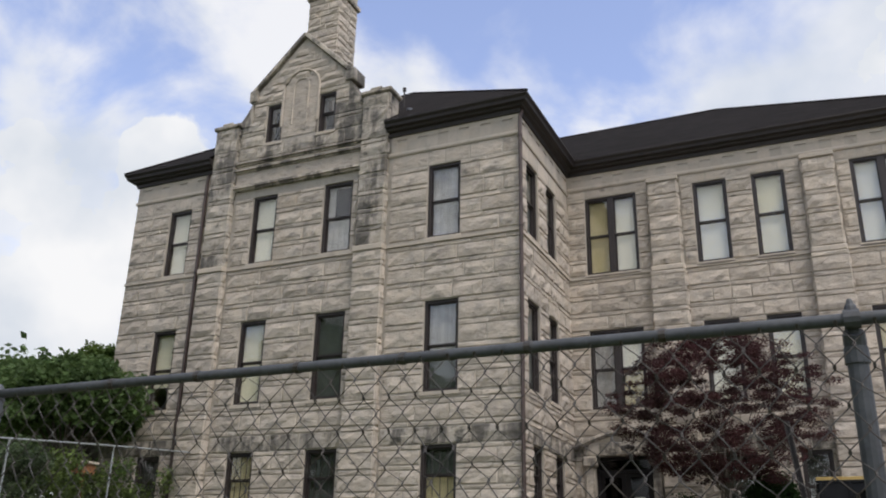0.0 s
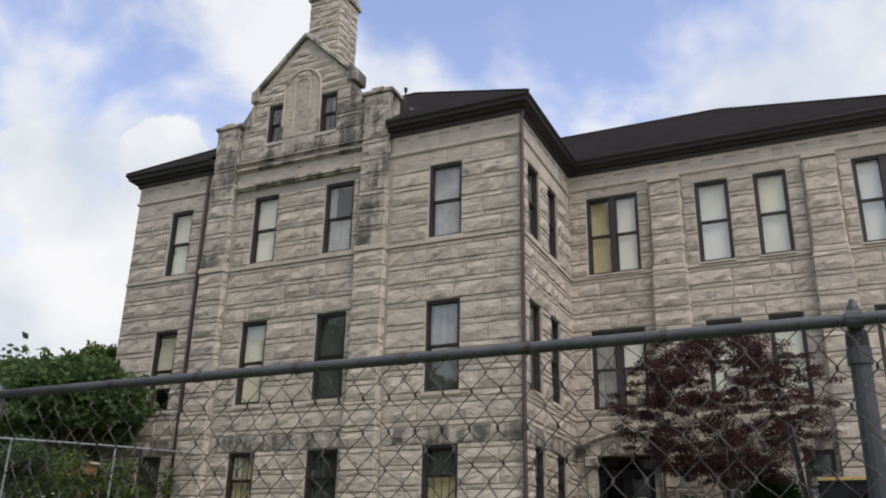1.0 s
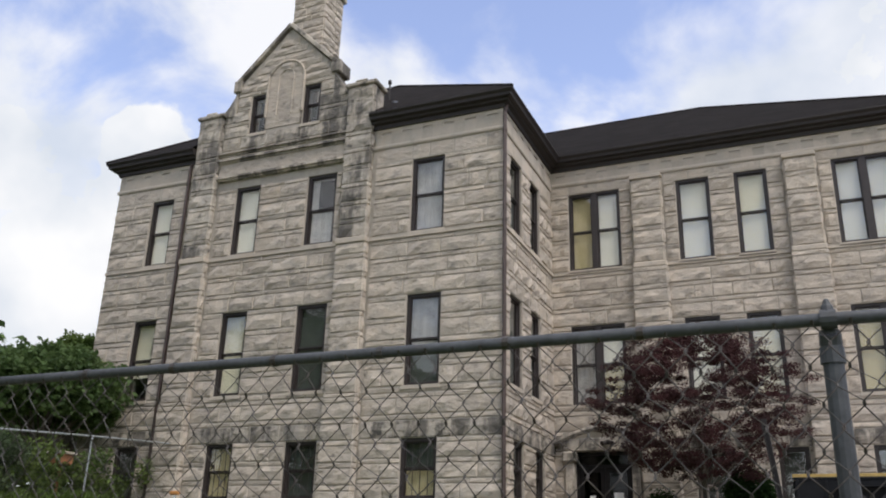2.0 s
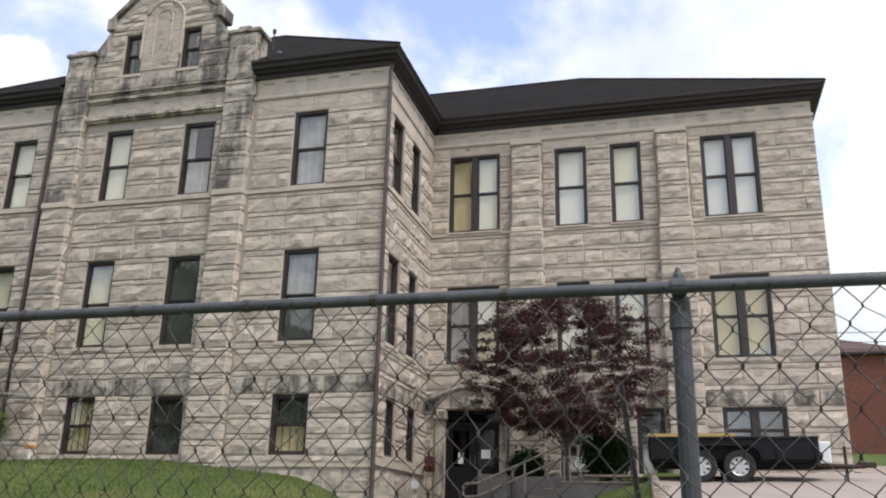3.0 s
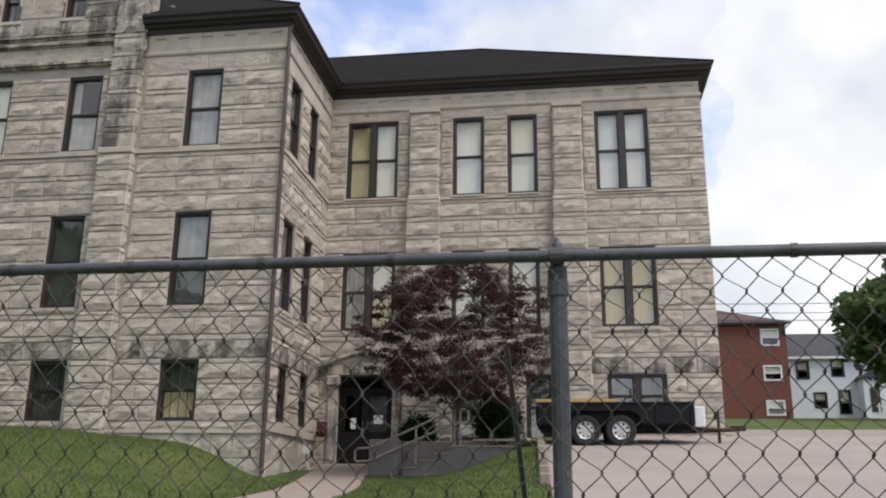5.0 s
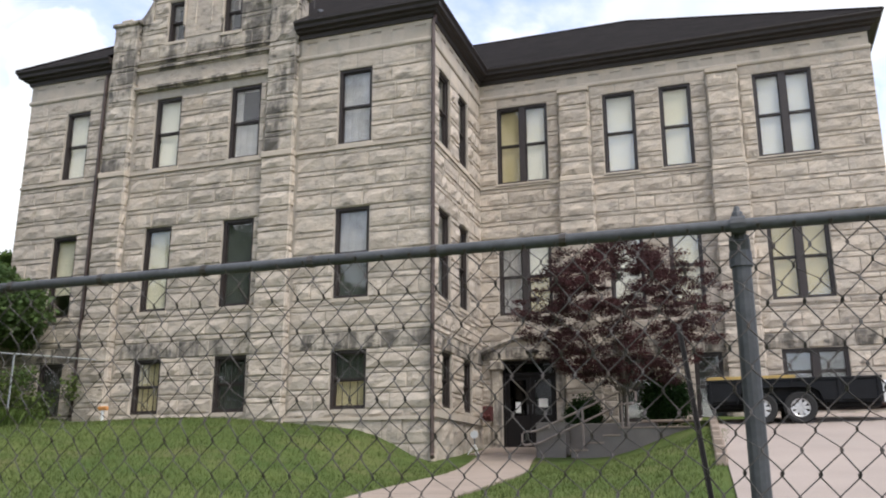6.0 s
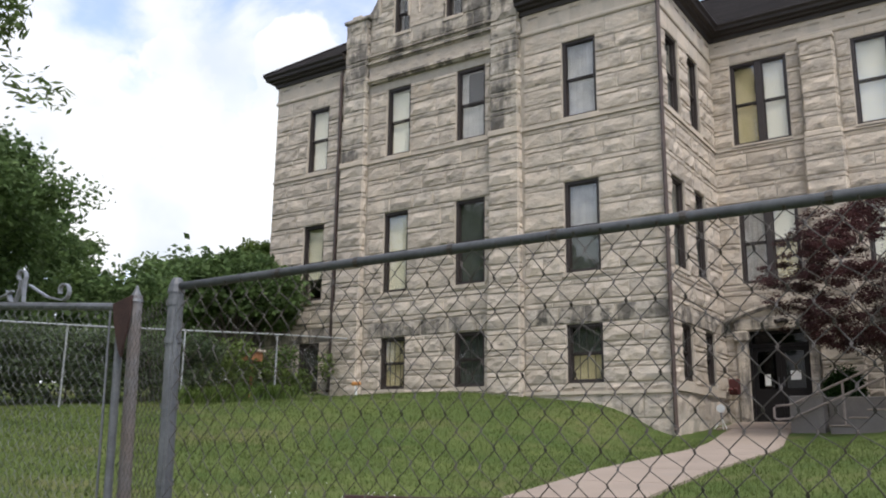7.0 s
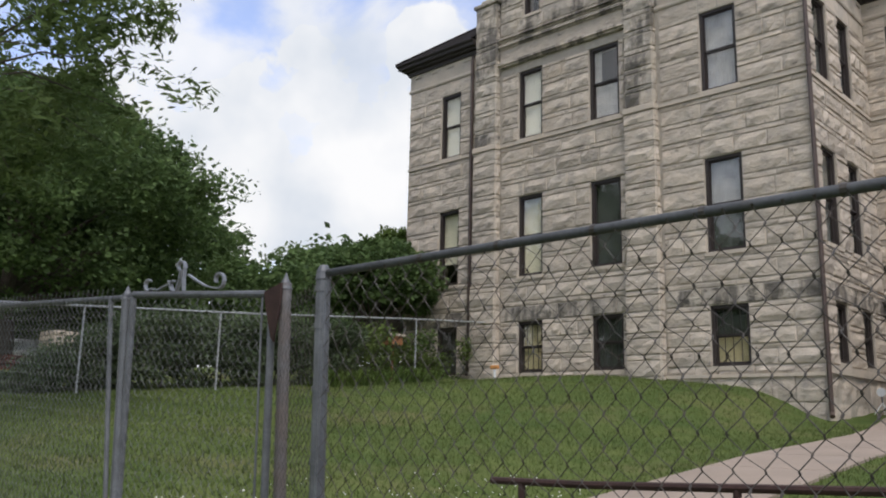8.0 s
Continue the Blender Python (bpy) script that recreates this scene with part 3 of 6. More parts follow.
# mouldings, frieze and cornice
def sweep(name, pts, profile, material, parent, label=""):
    """A profile of (outwards, height) drawn along a plan line, mitred at its corners; outwards is to the right of the way."""
    pts = [Vector((p[0], p[1])) for p in pts]
    offs = []
    for i in range(len(pts)):
        d0 = (pts[i] - pts[i - 1]).normalized() if i else None
        d1 = (pts[i + 1] - pts[i]).normalized() if i < len(pts) - 1 else None
        ns = [Vector((d.y, -d.x)) for d in (d0, d1) if d is not None]
        n = sum(ns, Vector((0, 0))) / len(ns)
        offs.append(n / n.length_squared)
    bm = bmesh.new()
    rows = [[bm.verts.new((p.x + o.x * a, p.y + o.y * a, z)) for a, z in profile] for p, o in zip(pts, offs)]
    k = len(profile)
    for r, q in zip(rows, rows[1:]):
        for j in range(k):
            bm.faces.new((r[j], q[j], q[(j + 1) % k], r[(j + 1) % k]))
    bm.faces.new(rows[0][::-1])
    bm.faces.new(rows[-1])
    bmesh.ops.recalc_face_normals(bm, faces=bm.faces)
    return part(name, bm, material, parent, label)


EAVE = [(-0.2, TOP - 0.05), (0.08, TOP - 0.05), (0.10, TOP + 0.06), (0.20, TOP + 0.09), (0.22, TOP + 0.15), (0.33, TOP + 0.17), (0.35, TOP + 0.25), (0.41, TOP + 0.32), (0.41, TOP + 0.36), (-0.2, TOP + 0.38)]
RUN_L = [(XL, 32.2), (XL, YA), (-15.75, YA)]
RUN_R = [(-9.5, YA), (XB, YA), (XB, YC), (XR, YC), (XR, 32.2)]
cornice = thing("cornice", "dark brown painted wooden cornice and gutter under the roof", "cornice", kind="structure")
for run in (RUN_L, RUN_R):
    sweep("gutter", run, EAVE, M_EAVE, cornice)
frieze = thing("frieze", "smooth pale stone frieze with small sunk slots", "frieze", kind="structure")
for run, zt in ((RUN_L, 11.41), (RUN_R[:3], 11.41), ([(XB, YC), (XR, YC), (XR, 32.2)], 11.54)):
    sweep("moulding", run, [(-0.05, zt), (0.035, zt), (0.055, zt + 0.04), (0.055, zt + 0.08), (0.03, zt + 0.12), (-0.05, zt + 0.12)], M_SMOOTH, frieze)


def frieze_band(place, u0, u1, z0, z1, pitch=0.62):
    """The smooth band, with a row of short sunk slots under the cornice."""
    slots = []
    n = max(1, int((u1 - u0) / pitch))
    for k in range(n):
        c = u0 + (u1 - u0) * (k + 0.5) / n
        slots.append((c - 0.16, c + 0.16, z1 - 0.24, z1 - 0.17))
    wall_shell("frieze_band", [u0, u1], [z0, z1], slots, lambda u, d, z: place(u, d - 0.03, z), 0.04, M_SMOOTH, frieze)


frieze_band(at_a, XL, -15.9, 11.53, TOP)
frieze_band(at_a, -9.4, XB + 0.03, 11.53, TOP)
frieze_band(at_b, YA, YC, 11.53, TOP)
frieze_band(at_c, XB, XR, 11.66, TOP)

# roofs
ROOFK = 0.64


def hip_roof(name, label, x0, x1, y0, y1, z, k, hips=(True, True), notch=None):
    """Hipped shingle roof on a rectangle of eaves; ridge along the shorter half."""
    r = thing(name, label, "roof", kind="structure")
    bm = bmesh.new()
    h = min(x1 - x0, y1 - y0) / 2
    if x1 - x0 <= y1 - y0:
        cx = (x0 + x1) / 2
        p, q = (cx, y0 + h, z + h * k), (cx, y1 - h, z + h * k)
    else:
        cy = (y0 + y1) / 2
        p, q = (x0 + (h if hips[0] else 0), cy, z + h * k), (x1 - (h if hips[1] else 0), cy, z + h * k)
    c = [bm.verts.new(v) for v in ((x0, y0, z), (x1, y0, z), (x1, y1, z), (x0, y1, z))]
    P, Q = bm.verts.new(p), bm.verts.new(q)
    if x1 - x0 <= y1 - y0:
        fs = [(c[0], c[1], P), (c[1], c[2], Q, P), (c[2], c[3], Q), (c[3], c[0], P, Q)]
    else:
        fs = [(c[0], c[1], Q, P), (c[1], c[2], Q), (c[2], c[3], P, Q), (c[3], c[0], P)]
    if notch:
        a, b, yn = notch
        zn = z + (yn - y0) * k
        row = [bm.verts.new(q) for q in ((a, y0, z), (a, yn, zn), (b, yn, zn), (b, y0, z))]
        bm.faces.new((c[0], row[0], row[1], P))
        bm.faces.new((row[1], row[2], P))
        bm.faces.new((row[2], row[3], c[1], P))
        fs = fs[1:]
    else:
        bm.faces.new((c[3], c[2], c[1], c[0]))
    for g in fs:
        bm.faces.new(g)
    bmesh.ops.recalc_face_normals(bm, faces=bm.faces)
    part("roof_slopes", bm, M_ROOF, r)
    ridge = bmesh.new()
    for a, b in ((p, q), ((x1, y0, z), p if x1 - x0 <= y1 - y0 else q), ((x0, y0, z), p)):
        if (Vector(a) - Vector(b)).length > 0.1:
            add_tube(ridge, [a, b], 0.05, 6)
    part("ridge_cap", ridge, M_ROOF, r)
    return r


hip_roof("roof_front", "dark brown shingled hipped roof of the projecting wing", XL - 0.4, XB + 0.4, YA - 0.4, 34.0, TOP + 0.375, 0.765, notch=(-15.7, -9.55, YA + 0.3))
hip_roof("roof_rear", "dark brown shingled hipped roof of the recessed wing", -12.0, XR + 0.4, YC - 0.4, 36.6, TOP + 0.372, 0.66, (False, True))


# ---- gable bay, pilasters and chimney ----
gable = thing("gable_bay", "sooty weathered limestone gable bay with blind arch and corner pilasters", "gable", kind="structure")
GC = -12.68
PIL_L, PIL_R = (-15.80, -14.85), (-10.40, -9.44)
# plain centre above the eaves, stepped up to the gable peak
G_OPEN = [(-13.93, -13.33, 12.72, 14.08), (-12.0, -11.40, 12.72, 14.08)]
def at_g(u, d, z):
    return (u, YA - 0.06 + d, z)
wall_shell("gable_core", [PIL_L[1], PIL_R[0]], [TOP - 0.1, 13.6], [(a, b, c, 13.6) for a, b, c, d in G_OPEN], at_g, 0.5, M_MORTAR, gable)
wall_shell("gable_core", [-14.48, -10.90], [13.6, 14.5], [(a, b, 13.6, d) for a, b, c, d in G_OPEN], at_g, 0.5, M_MORTAR, gable)
bm = bmesh.new()
tri = [(-14.48, 14.5), (-10.90, 14.5), (GC + 0.06, 16.25), (GC - 0.06, 16.25)]
fr = [bm.verts.new(at_g(u, 0, z)) for u, z in tri]
bk = [bm.verts.new(at_g(u, 0.5, z)) for u, z in tri]
bm.faces.new(fr)
bm.faces.new(bk[::-1])
for i in range(4):
    bm.faces.new((fr[i], bk[i], bk[(i + 1) % 4], fr[(i + 1) % 4]))
bmesh.ops.recalc_face_normals(bm, faces=bm.faces)
part("gable_core", bm, M_MORTAR, gable)
# dark box added behind the attic openings, so that they look unlit
part("attic_dark_back", box(-14.4, YA + 0.9, 12.2, -11.0, YA + 1.0, 14.4), M_DARK, gable)
part("attic_dark_side", box(-11.35, YA + 0.45, 12.2, -11.25, YA + 0.9, 14.4), M_DARK, gable)
part("attic_dark_side", box(-14.1, YA + 0.45, 12.2, -14.0, YA + 0.9, 14.4), M_DARK, gable)
part("attic_dark_side", box(-12.75, YA + 0.45, 12.2, -12.6, YA + 0.9, 14.4), M_DARK, gable)
srng = random.Random(3)
NICHE = [(GC - 0.62, GC + 0.62, 12.80, 14.72)]
stones(gable, at_g, -14.83, -10.42, [(12.24, 0.44, "r")] + [(12.68, 0.40, "r"), (13.08, 0.13, "r"), (13.21, 0.39, "r")], G_OPEN + NICHE, M_SOOTY, 60, srng)
stones(gable, at_g, -14.46, -10.92, [(13.6, 0.13, "r"), (13.73, 0.36, "r"), (14.09, 0.13, "r"), (14.22, 0.28, "r")], G_OPEN + NICHE, M_STONE, 60, srng)
z = 14.5
while z < 16.0:
    h = 0.28 if int(z * 7) % 2 else 0.2
    half = 1.79 * (16.25 - z - h) / 1.75
    if half > 0.12:
        stones(gable, at_g, GC - half, GC + half, [(z, h, "r")], NICHE if z < 14.72 else [], M_STONE, 30, srng)
    z += h
# blind arch: recessed panel with a round head, and a small inner niche
def arch_pts(w, z0, z1, n=14):
    pts = [(GC - w, z0), (GC + w, z0)]
    zc = z1 - w
    pts += [(GC + w * math.cos(math.pi * k / n), zc + w * math.sin(math.pi * k / n)) for k in range(n + 1)]
    return pts
for w, z0, z1, d0, d1, m in ((0.62, 12.80, 15.05, -0.02, 0.03, M_STONE), (0.26, 12.95, 14.78, -0.03, 0.02, M_STONE)):
    bm = bmesh.new()
    ps = arch_pts(w, z0, z1)
    fr = [bm.verts.new(at_g(u, d0, z)) for u, z in ps]
    bk = [bm.verts.new(at_g(u, d1, z)) for u, z in ps]
    bm.faces.new(fr)
    for i in range(len(ps)):
        bm.faces.new((fr[i], bk[i], bk[(i + 1) % len(ps)], fr[(i + 1) % len(ps)]))
    bmesh.ops.recalc_face_normals(bm, faces=bm.faces)
    part("arch_panel", bm, m, gable)
# moulded arch rings round both
for w, z1, r in ((0.66, 15.09, 0.038), (0.27, 14.79, 0.022)):
    zc = z1 - w
    pts = [(GC - w, YA - 0.10, 13.2)] + [(GC - w * math.cos(math.pi * k / 14), YA - 0.10, zc + w * math.sin(math.pi * k / 14)) for k in range(15)] + [(GC + w, YA - 0.10, 13.2)]
    part("arch_moulding", tube(pts, r, 6), M_STONE, gable)
for o in G_OPEN:
    window(at_g, o, "small dark attic sash window in the gable", [], sill=True)


def pilaster(x0, x1, z0, z1, base, proud, parent, place, material, rng, budget=40):
    """A rock-faced pier standing out from the wall."""
    def pl(u, d, z):
        return place(u, d - proud, z)
    wall_shell("pier_core", [x0, x1], [z0, z1], [], pl, proud + 0.1, M_MORTAR, parent)
    z = z0
    cs = []
    k = 0
    while z < z1 - 0.05:
        h = min((0.41, 0.14)[k % 2], z1 - z)
        cs.append((z, h, "r"))
        z += h
        k += 1
    stones(parent, pl, x0 - 0.01, x1 + 0.01, cs, [], material, budget, rng, lengths=(1.2, 1.6), rough=0.045)
    # flanks
    for xs, sg in ((x0, -1), (x1, 1)):
        def side(u, d, z, xs=xs, sg=sg):
            q = place(0, u - proud, z)
            return (xs + sg * (-d), q[1], z)
        stones(parent, side, 0.0, proud, cs, [], material, 0, rng, lengths=(1, 2))


prng = random.Random(11)
for (a, b), zt in ((PIL_L, 13.45), (PIL_R, 13.55)):
    pilaster(a, b, 1.0, 4.4, 0, 0.24, gable, at_a, M_STONE, prng)
    pilaster(a + 0.03, b - 0.03, 4.40, 8.58, 0, 0.20, gable, at_a, M_STONE, prng)
    pilaster(a + 0.06, b - 0.06, 8.75, zt, 0, 0.18, gable, at_a, M_SOOTY, prng)
    part("string_course", box(a - 0.0, YA - 0.27, 8.58, b + 0.0, YA, 8.75, 0.02), M_SMOOTH, gable)
    part("pier_cap", box(a - 0.03, YA - 0.27, zt, b + 0.05, YA + 0.5, zt + 0.13, 0.03), M_SOOTY, gable)
    part("pier_block", box(a + 0.05, YA - 0.20, 12.3, b - 0.05, YA + 0.45, zt, 0.02), M_SOOTY, gable)
    c = (a + b) / 2
    part("pier_cap", box(c - 0.2, YA - 0.24, zt + 0.13, c + 0.2, YA + 0.2, zt + 0.22, 0.03), M_SOOTY, gable)
# moulded bands between the pilasters
for zt in (11.28, 11.88, 12.12):
    part("moulded_band", one(at_a, PIL_L[1] - 0.05, PIL_R[0] + 0.05, -0.17, 0.05, zt, zt + 0.07), M_SOOTY, gable)
    part("moulded_band", one(at_a, PIL_L[1] - 0.05, PIL_R[0] + 0.05, -0.10, 0.05, zt - 0.06, zt), M_SOOTY, gable)
part("smooth_band", one(at_a, PIL_L[1], PIL_R[0], -0.06, 0.05, 11.36, 11.82), M_STONE, gable)
part("smooth_band", one(at_a, PIL_L[1], PIL_R[0], -0.065, 0.05, 11.95, 12.24), M_STONE, gable)
# curved shoulders from pier to gable
for sg, x_in, x_out in ((-1, -14.46, -15.05), (1, -10.92, -10.25)):
    bm = bmesh.new()
    n = 9
    rows = []
    for k in range(n + 1):
        t = k / n
        x = x_out + (x_in - x_out) * t
        zt = 13.58 + 0.72 * (1 - math.cos(t * math.pi / 2))
        rows.append([bm.verts.new((x, y, z)) for y, z in ((YA - 0.12, 13.45), (YA - 0.12, zt), (YA + 0.4, zt), (YA + 0.4, 13.45))])
    for r, q in zip(rows, rows[1:]):
        for j in range(4):
            bm.faces.new((r[j], q[j], q[(j + 1) % 4], r[(j + 1) % 4]))
    bm.faces.new(rows[0])
    bm.faces.new(rows[-1][::-1])
    bmesh.ops.recalc_face_normals(bm, faces=bm.faces)
    part("scroll_shoulder", bm, M_SOOTY, gable)
    x = -14.48 if sg < 0 else -10.90
    part("kneeler", box(x - 0.16, YA - 0.16, 14.3, x + 0.16, YA + 0.5, 14.72, 0.03), M_SOOTY, gable)
    # coping up the slope
    a, b = Vector((x, YA + 0.15, 14.66)), Vector((GC, YA + 0.15, 16.42))
    d = (b - a)
    m = Matrix.Translation((a + b) / 2) @ Matrix.Rotation(-math.atan2(d.z, d.x), 4, "Y")
    bm = bmesh.new()
    add_box(bm, -d.length / 2, -0.33, -0.07, d.length / 2, 0.33, 0.07, 0.02, m)
    part("coping", bm, M_SOOTY, gable)
chimney = thing("chimney", "tall tan limestone chimney behind the gable peak", "chimney", -12.68, 18.8, 14)
chm = wall_shell("chimney_core", [-13.27, -12.09], [14.0, 19.0], [], lambda u, d, z: (u + 12.68, 18.3 + d - 18.8, z - 14), 1.1, M_MORTAR, chimney)
crng = random.Random(5)
cc = []
z = 15.6
while z < 18.3:
    h = 0.3 if len(cc) % 2 else 0.22
    cc.append((z, h, "r"))
    z += h
stones(chimney, lambda u, d, z: (u + 12.68, 18.3 + d - 18.8, z - 14), -13.29, -12.07, cc, [], M_STONE, 60, crng, lengths=(0.4, 0.8))
stones(chimney, lambda u, d, z: (-12.09 - d + 12.68, u - 18.8, z - 14), 18.3, 19.4, cc, [], M_STONE, 60, crng, lengths=(0.4, 0.8))
part("chimney_cap", box(-13.37 + 12.68, 18.2 - 18.8, 18.42 - 14, -11.98 + 12.68, 19.5 - 18.8, 18.6 - 14, 0.03), M_SOOTY, chimney)
finial = thing("roof_finial", "small dark metal finial on the roof ridge", "finial", -10.2, 19.6, 15.1)
part("rod", tube([(0, 0, -0.9), (0, 0, -0.1)], 0.025, 6), M_EAVE, finial)
part("ball", tube([(0, 0, -0.14), (0, 0, -0.08), (0, 0, -0.02)], 0.06, 8), M_EAVE, finial)
vent = thing("roof_vent", "short grey metal vent pipe on the roof", "vent", -9.35, 18.4, 13.2)
part("pipe", tube([(0, 0, -0.6), (0, 0, 0.2)], 0.07, 8), M_GALV, vent)
part("cap", tube([(0, 0, 0.2), (0, 0, 0.28)], 0.10, 8), M_GALV, vent)

# pilasters of the recessed wing
for a, b in ((-3.0, -2.16), (1.29, 2.08)):
    pilaster(a - 0.06, b + 0.06, 1.4, 8.55, 0, 0.24, rear_front, at_c, M_STONE, prng)
    pilaster(a, b, 8.72, 11.35, 0, 0.20, rear_front, at_c, M_STONE, prng)
    part("pier_cap", box(a - 0.05, YC - 0.27, 11.35, b + 0.05, YC, 11.47, 0.02), M_SMOOTH, rear_front)
    part("string_course", box(a - 0.06, YC - 0.25, 8.55, b + 0.06, YC, 8.72, 0.03), M_SMOOTH, rear_front)
# string courses and water table
for nm, par, pl, u0, u1, z0, z1, d in (("string_course", wing_front, at_a, XL, XB + 0.05, 8.62, 8.70, 0.055), ("string_course", wing_side, at_b, YA + 0.01, YC, 8.62, 8.70, 0.055), ("string_course", rear_front, at_c, XB, XR, 8.61, 8.68, 0.05),
                                      ("water_table", wing_front, at_a, XL, XB + 0.10, 1.50, 1.58, 0.075), ("water_table", wing_side, at_b, YA - 0.04, YC - 0.1, 1.56, 1.74, 0.10)):
    part(nm, one(pl, u0, u1, -d, 0.03, z0, z1), M_SMOOTH, par)
part("foundation", one(at_b, YA - 0.03, YC - 0.05, -0.03, 0.02, -0.3, 1.55), M_MORTAR, wing_side)

# downspouts
for x, y, lab in ((XB + 0.10, YA - 0.10, "brown metal downspout at the corner of the wing"), (-15.98, YA - 0.09, "dark brown metal downspout beside the gable bay")):
    ds = thing("downspout", lab, "downspout", x, y, 0.7, group="downspouts")
    gz = ground_z(x, y) - 0.7
    part("pipe", tube([(0.0, 0.15, 11.45), (0.0, 0.02, 11.25), (0, 0, 11.1), (0, 0, gz + 0.22), (0.05, -0.12, gz + 0.12)], 0.055, 8), M_SPOUT, ds)
    for zb in (1.2, 4.6, 8.0, 10.6):
        part("bracket", tube([(0, 0, zb), (0, 0, zb + 0.06)], 0.07, 8), M_SPOUT, ds)

# ---- entrance ----
M_DOOR = mat("dark_door_paint", (0.011, 0.009, 0.009), 0.6, spec=0.2, var=0.25, scale=4, fine=30, bump=0.05, depth=0.003)
M_PAPER = mat("white_paper", (0.75, 0.75, 0.73), 0.8, var=0.05, scale=5, fine=40, bump=0)
M_RED = mat("red_paint", (0.075, 0.014, 0.013), 0.6, var=0.3, scale=8, fine=40, bump=0.05)
M_WHITE = mat("white_metal_paint", (0.72, 0.74, 0.75), 0.45, var=0.1, scale=5, fine=40, bump=0)
door = thing("door_1", "dark brown double entrance door with two paper notices", "door", -4.19, YC + 0.2, 0.95, kind="structure")
dw, dh = 0.79, 2.45
fr = bmesh.new()
for b in ((-dw, -dw + 0.07, 0, dh), (dw - 0.07, dw, 0, dh), (-dw + 0.07, dw - 0.07, dh - 0.09, dh), (-dw + 0.07, dw - 0.07, 2.02, 2.10)):
    add_box(fr, b[0], -0.06, b[2], b[1], 0.08, b[3])
part("door_frame", fr, M_DOOR, door)
part("transom", box(-dw + 0.07, 0.0, 2.10, dw - 0.07, 0.02, dh - 0.09), M_DGLASS, door)
for sg in (-1, 1):
    x0, x1 = (-dw + 0.07, -0.004) if sg < 0 else (0.004, dw - 0.07)
    leaf = bmesh.new()
    for b in ((x0, x0 + 0.12, 0, 2.02), (x1 - 0.12, x1, 0, 2.02), (x0 + 0.12, x1 - 0.12, 0, 0.9), (x0 + 0.12, x1 - 0.12, 1.9, 2.02)):
        add_box(leaf, b[0], 0, b[2], b[1], 0.045, b[3])
    lf = part("leaf", leaf, M_DOOR, door)
    part("pane", box(x0 + 0.12, 0.015, 0.9, x1 - 0.12, 0.025, 1.9), M_DGLASS, lf)
    part("notice", box((x0 + x1) / 2 - 0.13, -0.004, 1.12, (x0 + x1) / 2 + 0.13, 0.0, 1.36) if sg > 0 else box((x0 + x1) / 2 - 0.075, -0.004, 0.98, (x0 + x1) / 2 + 0.075, 0.0, 1.28), M_PAPER, lf, "white paper notice")
    part("handle", tube([(sg * 0.07, -0.06, 0.95), (sg * 0.07, -0.06, 1.2)], 0.012, 6), M_GALV, lf)
# bracketed stone surround with a low drip arch
ent = thing("door_surround", "stone door surround with corbels and a low drip arch", "door surround", -4.19, YC, 0.9, kind="structure")
for sg in (-1, 1):
    part("jamb", box(sg * 0.80 - (0.0 if sg > 0 else 0.25), -0.10, -0.2, sg * 0.80 + (0.25 if sg > 0 else 0.0), 0.1, 2.2, 0.02), M_SOOTY, ent)
    part("corbel", box(sg * 0.92 - 0.2, -0.22, 2.2, sg * 0.92 + 0.2, 0.1, 2.5, 0.05), M_SOOTY, ent)
part("lintel", box(-1.1, -0.14, 2.5, 1.35, 0.1, 2.86, 0.03), M_SOOTY, ent)
arc = [(-1.36 + 2.85 * k / 16, -0.15, 2.72 + 0.43 * (1 - abs(k / 8 - 1) ** 1.5)) for k in range(17)]
part("drip_arch", tube(arc, 0.085, 6), M_SOOTY, ent)
lampb = thing("floodlight", "small twin floodlight above the door", "light", -4.0, YC - 0.2, 3.62)
part("base", box(-0.06, 0.0, -0.06, 0.06, 0.1, 0.06, 0.01), M_EAVE, lampb)
for sg in (-1, 1):
    part("lamp_head", tube([(sg * 0.05, 0.02, 0), (sg * 0.14, -0.10, -0.05)], 0.05, 8, 0.07), M_EAVE, lampb)
hyd = thing("fire_department_connection", "red wall-mounted fire hose connection box", "fire connection", -5.26, YC - 0.5, 1.66)
part("box", box(-0.13, -0.10, 0, 0.13, 0.12, 0.42, 0.02), M_RED, hyd)
for sg in (-1, 1):
    part("cap", tube([(sg * 0.07, -0.10, 0.14), (sg * 0.07, -0.20, 0.10)], 0.055, 8), M_RED, hyd)
gz = ground_z(-5.1, 19.6) + 0.04
fanw = thing("site_light", "white round lamp head on a small folding stand", "lamp", -5.1, 19.6, gz)
part("head", tube([(0.0, 0, 0.52), (0.03, -0.07, 0.50)], 0.07, 12, 0.105), M_WHITE, fanw)
part("stem", tube([(0, 0, 0.5), (0.02, 0, 0.25)], 0.02, 6), M_GALV, fanw)
for dx, dy in ((0.16, -0.1), (-0.14, -0.1), (0.0, 0.16)):
    part("leg", tube([(0.02, 0, 0.27), (dx, dy, 0.0)], 0.012, 6), M_WHITE, fanw)

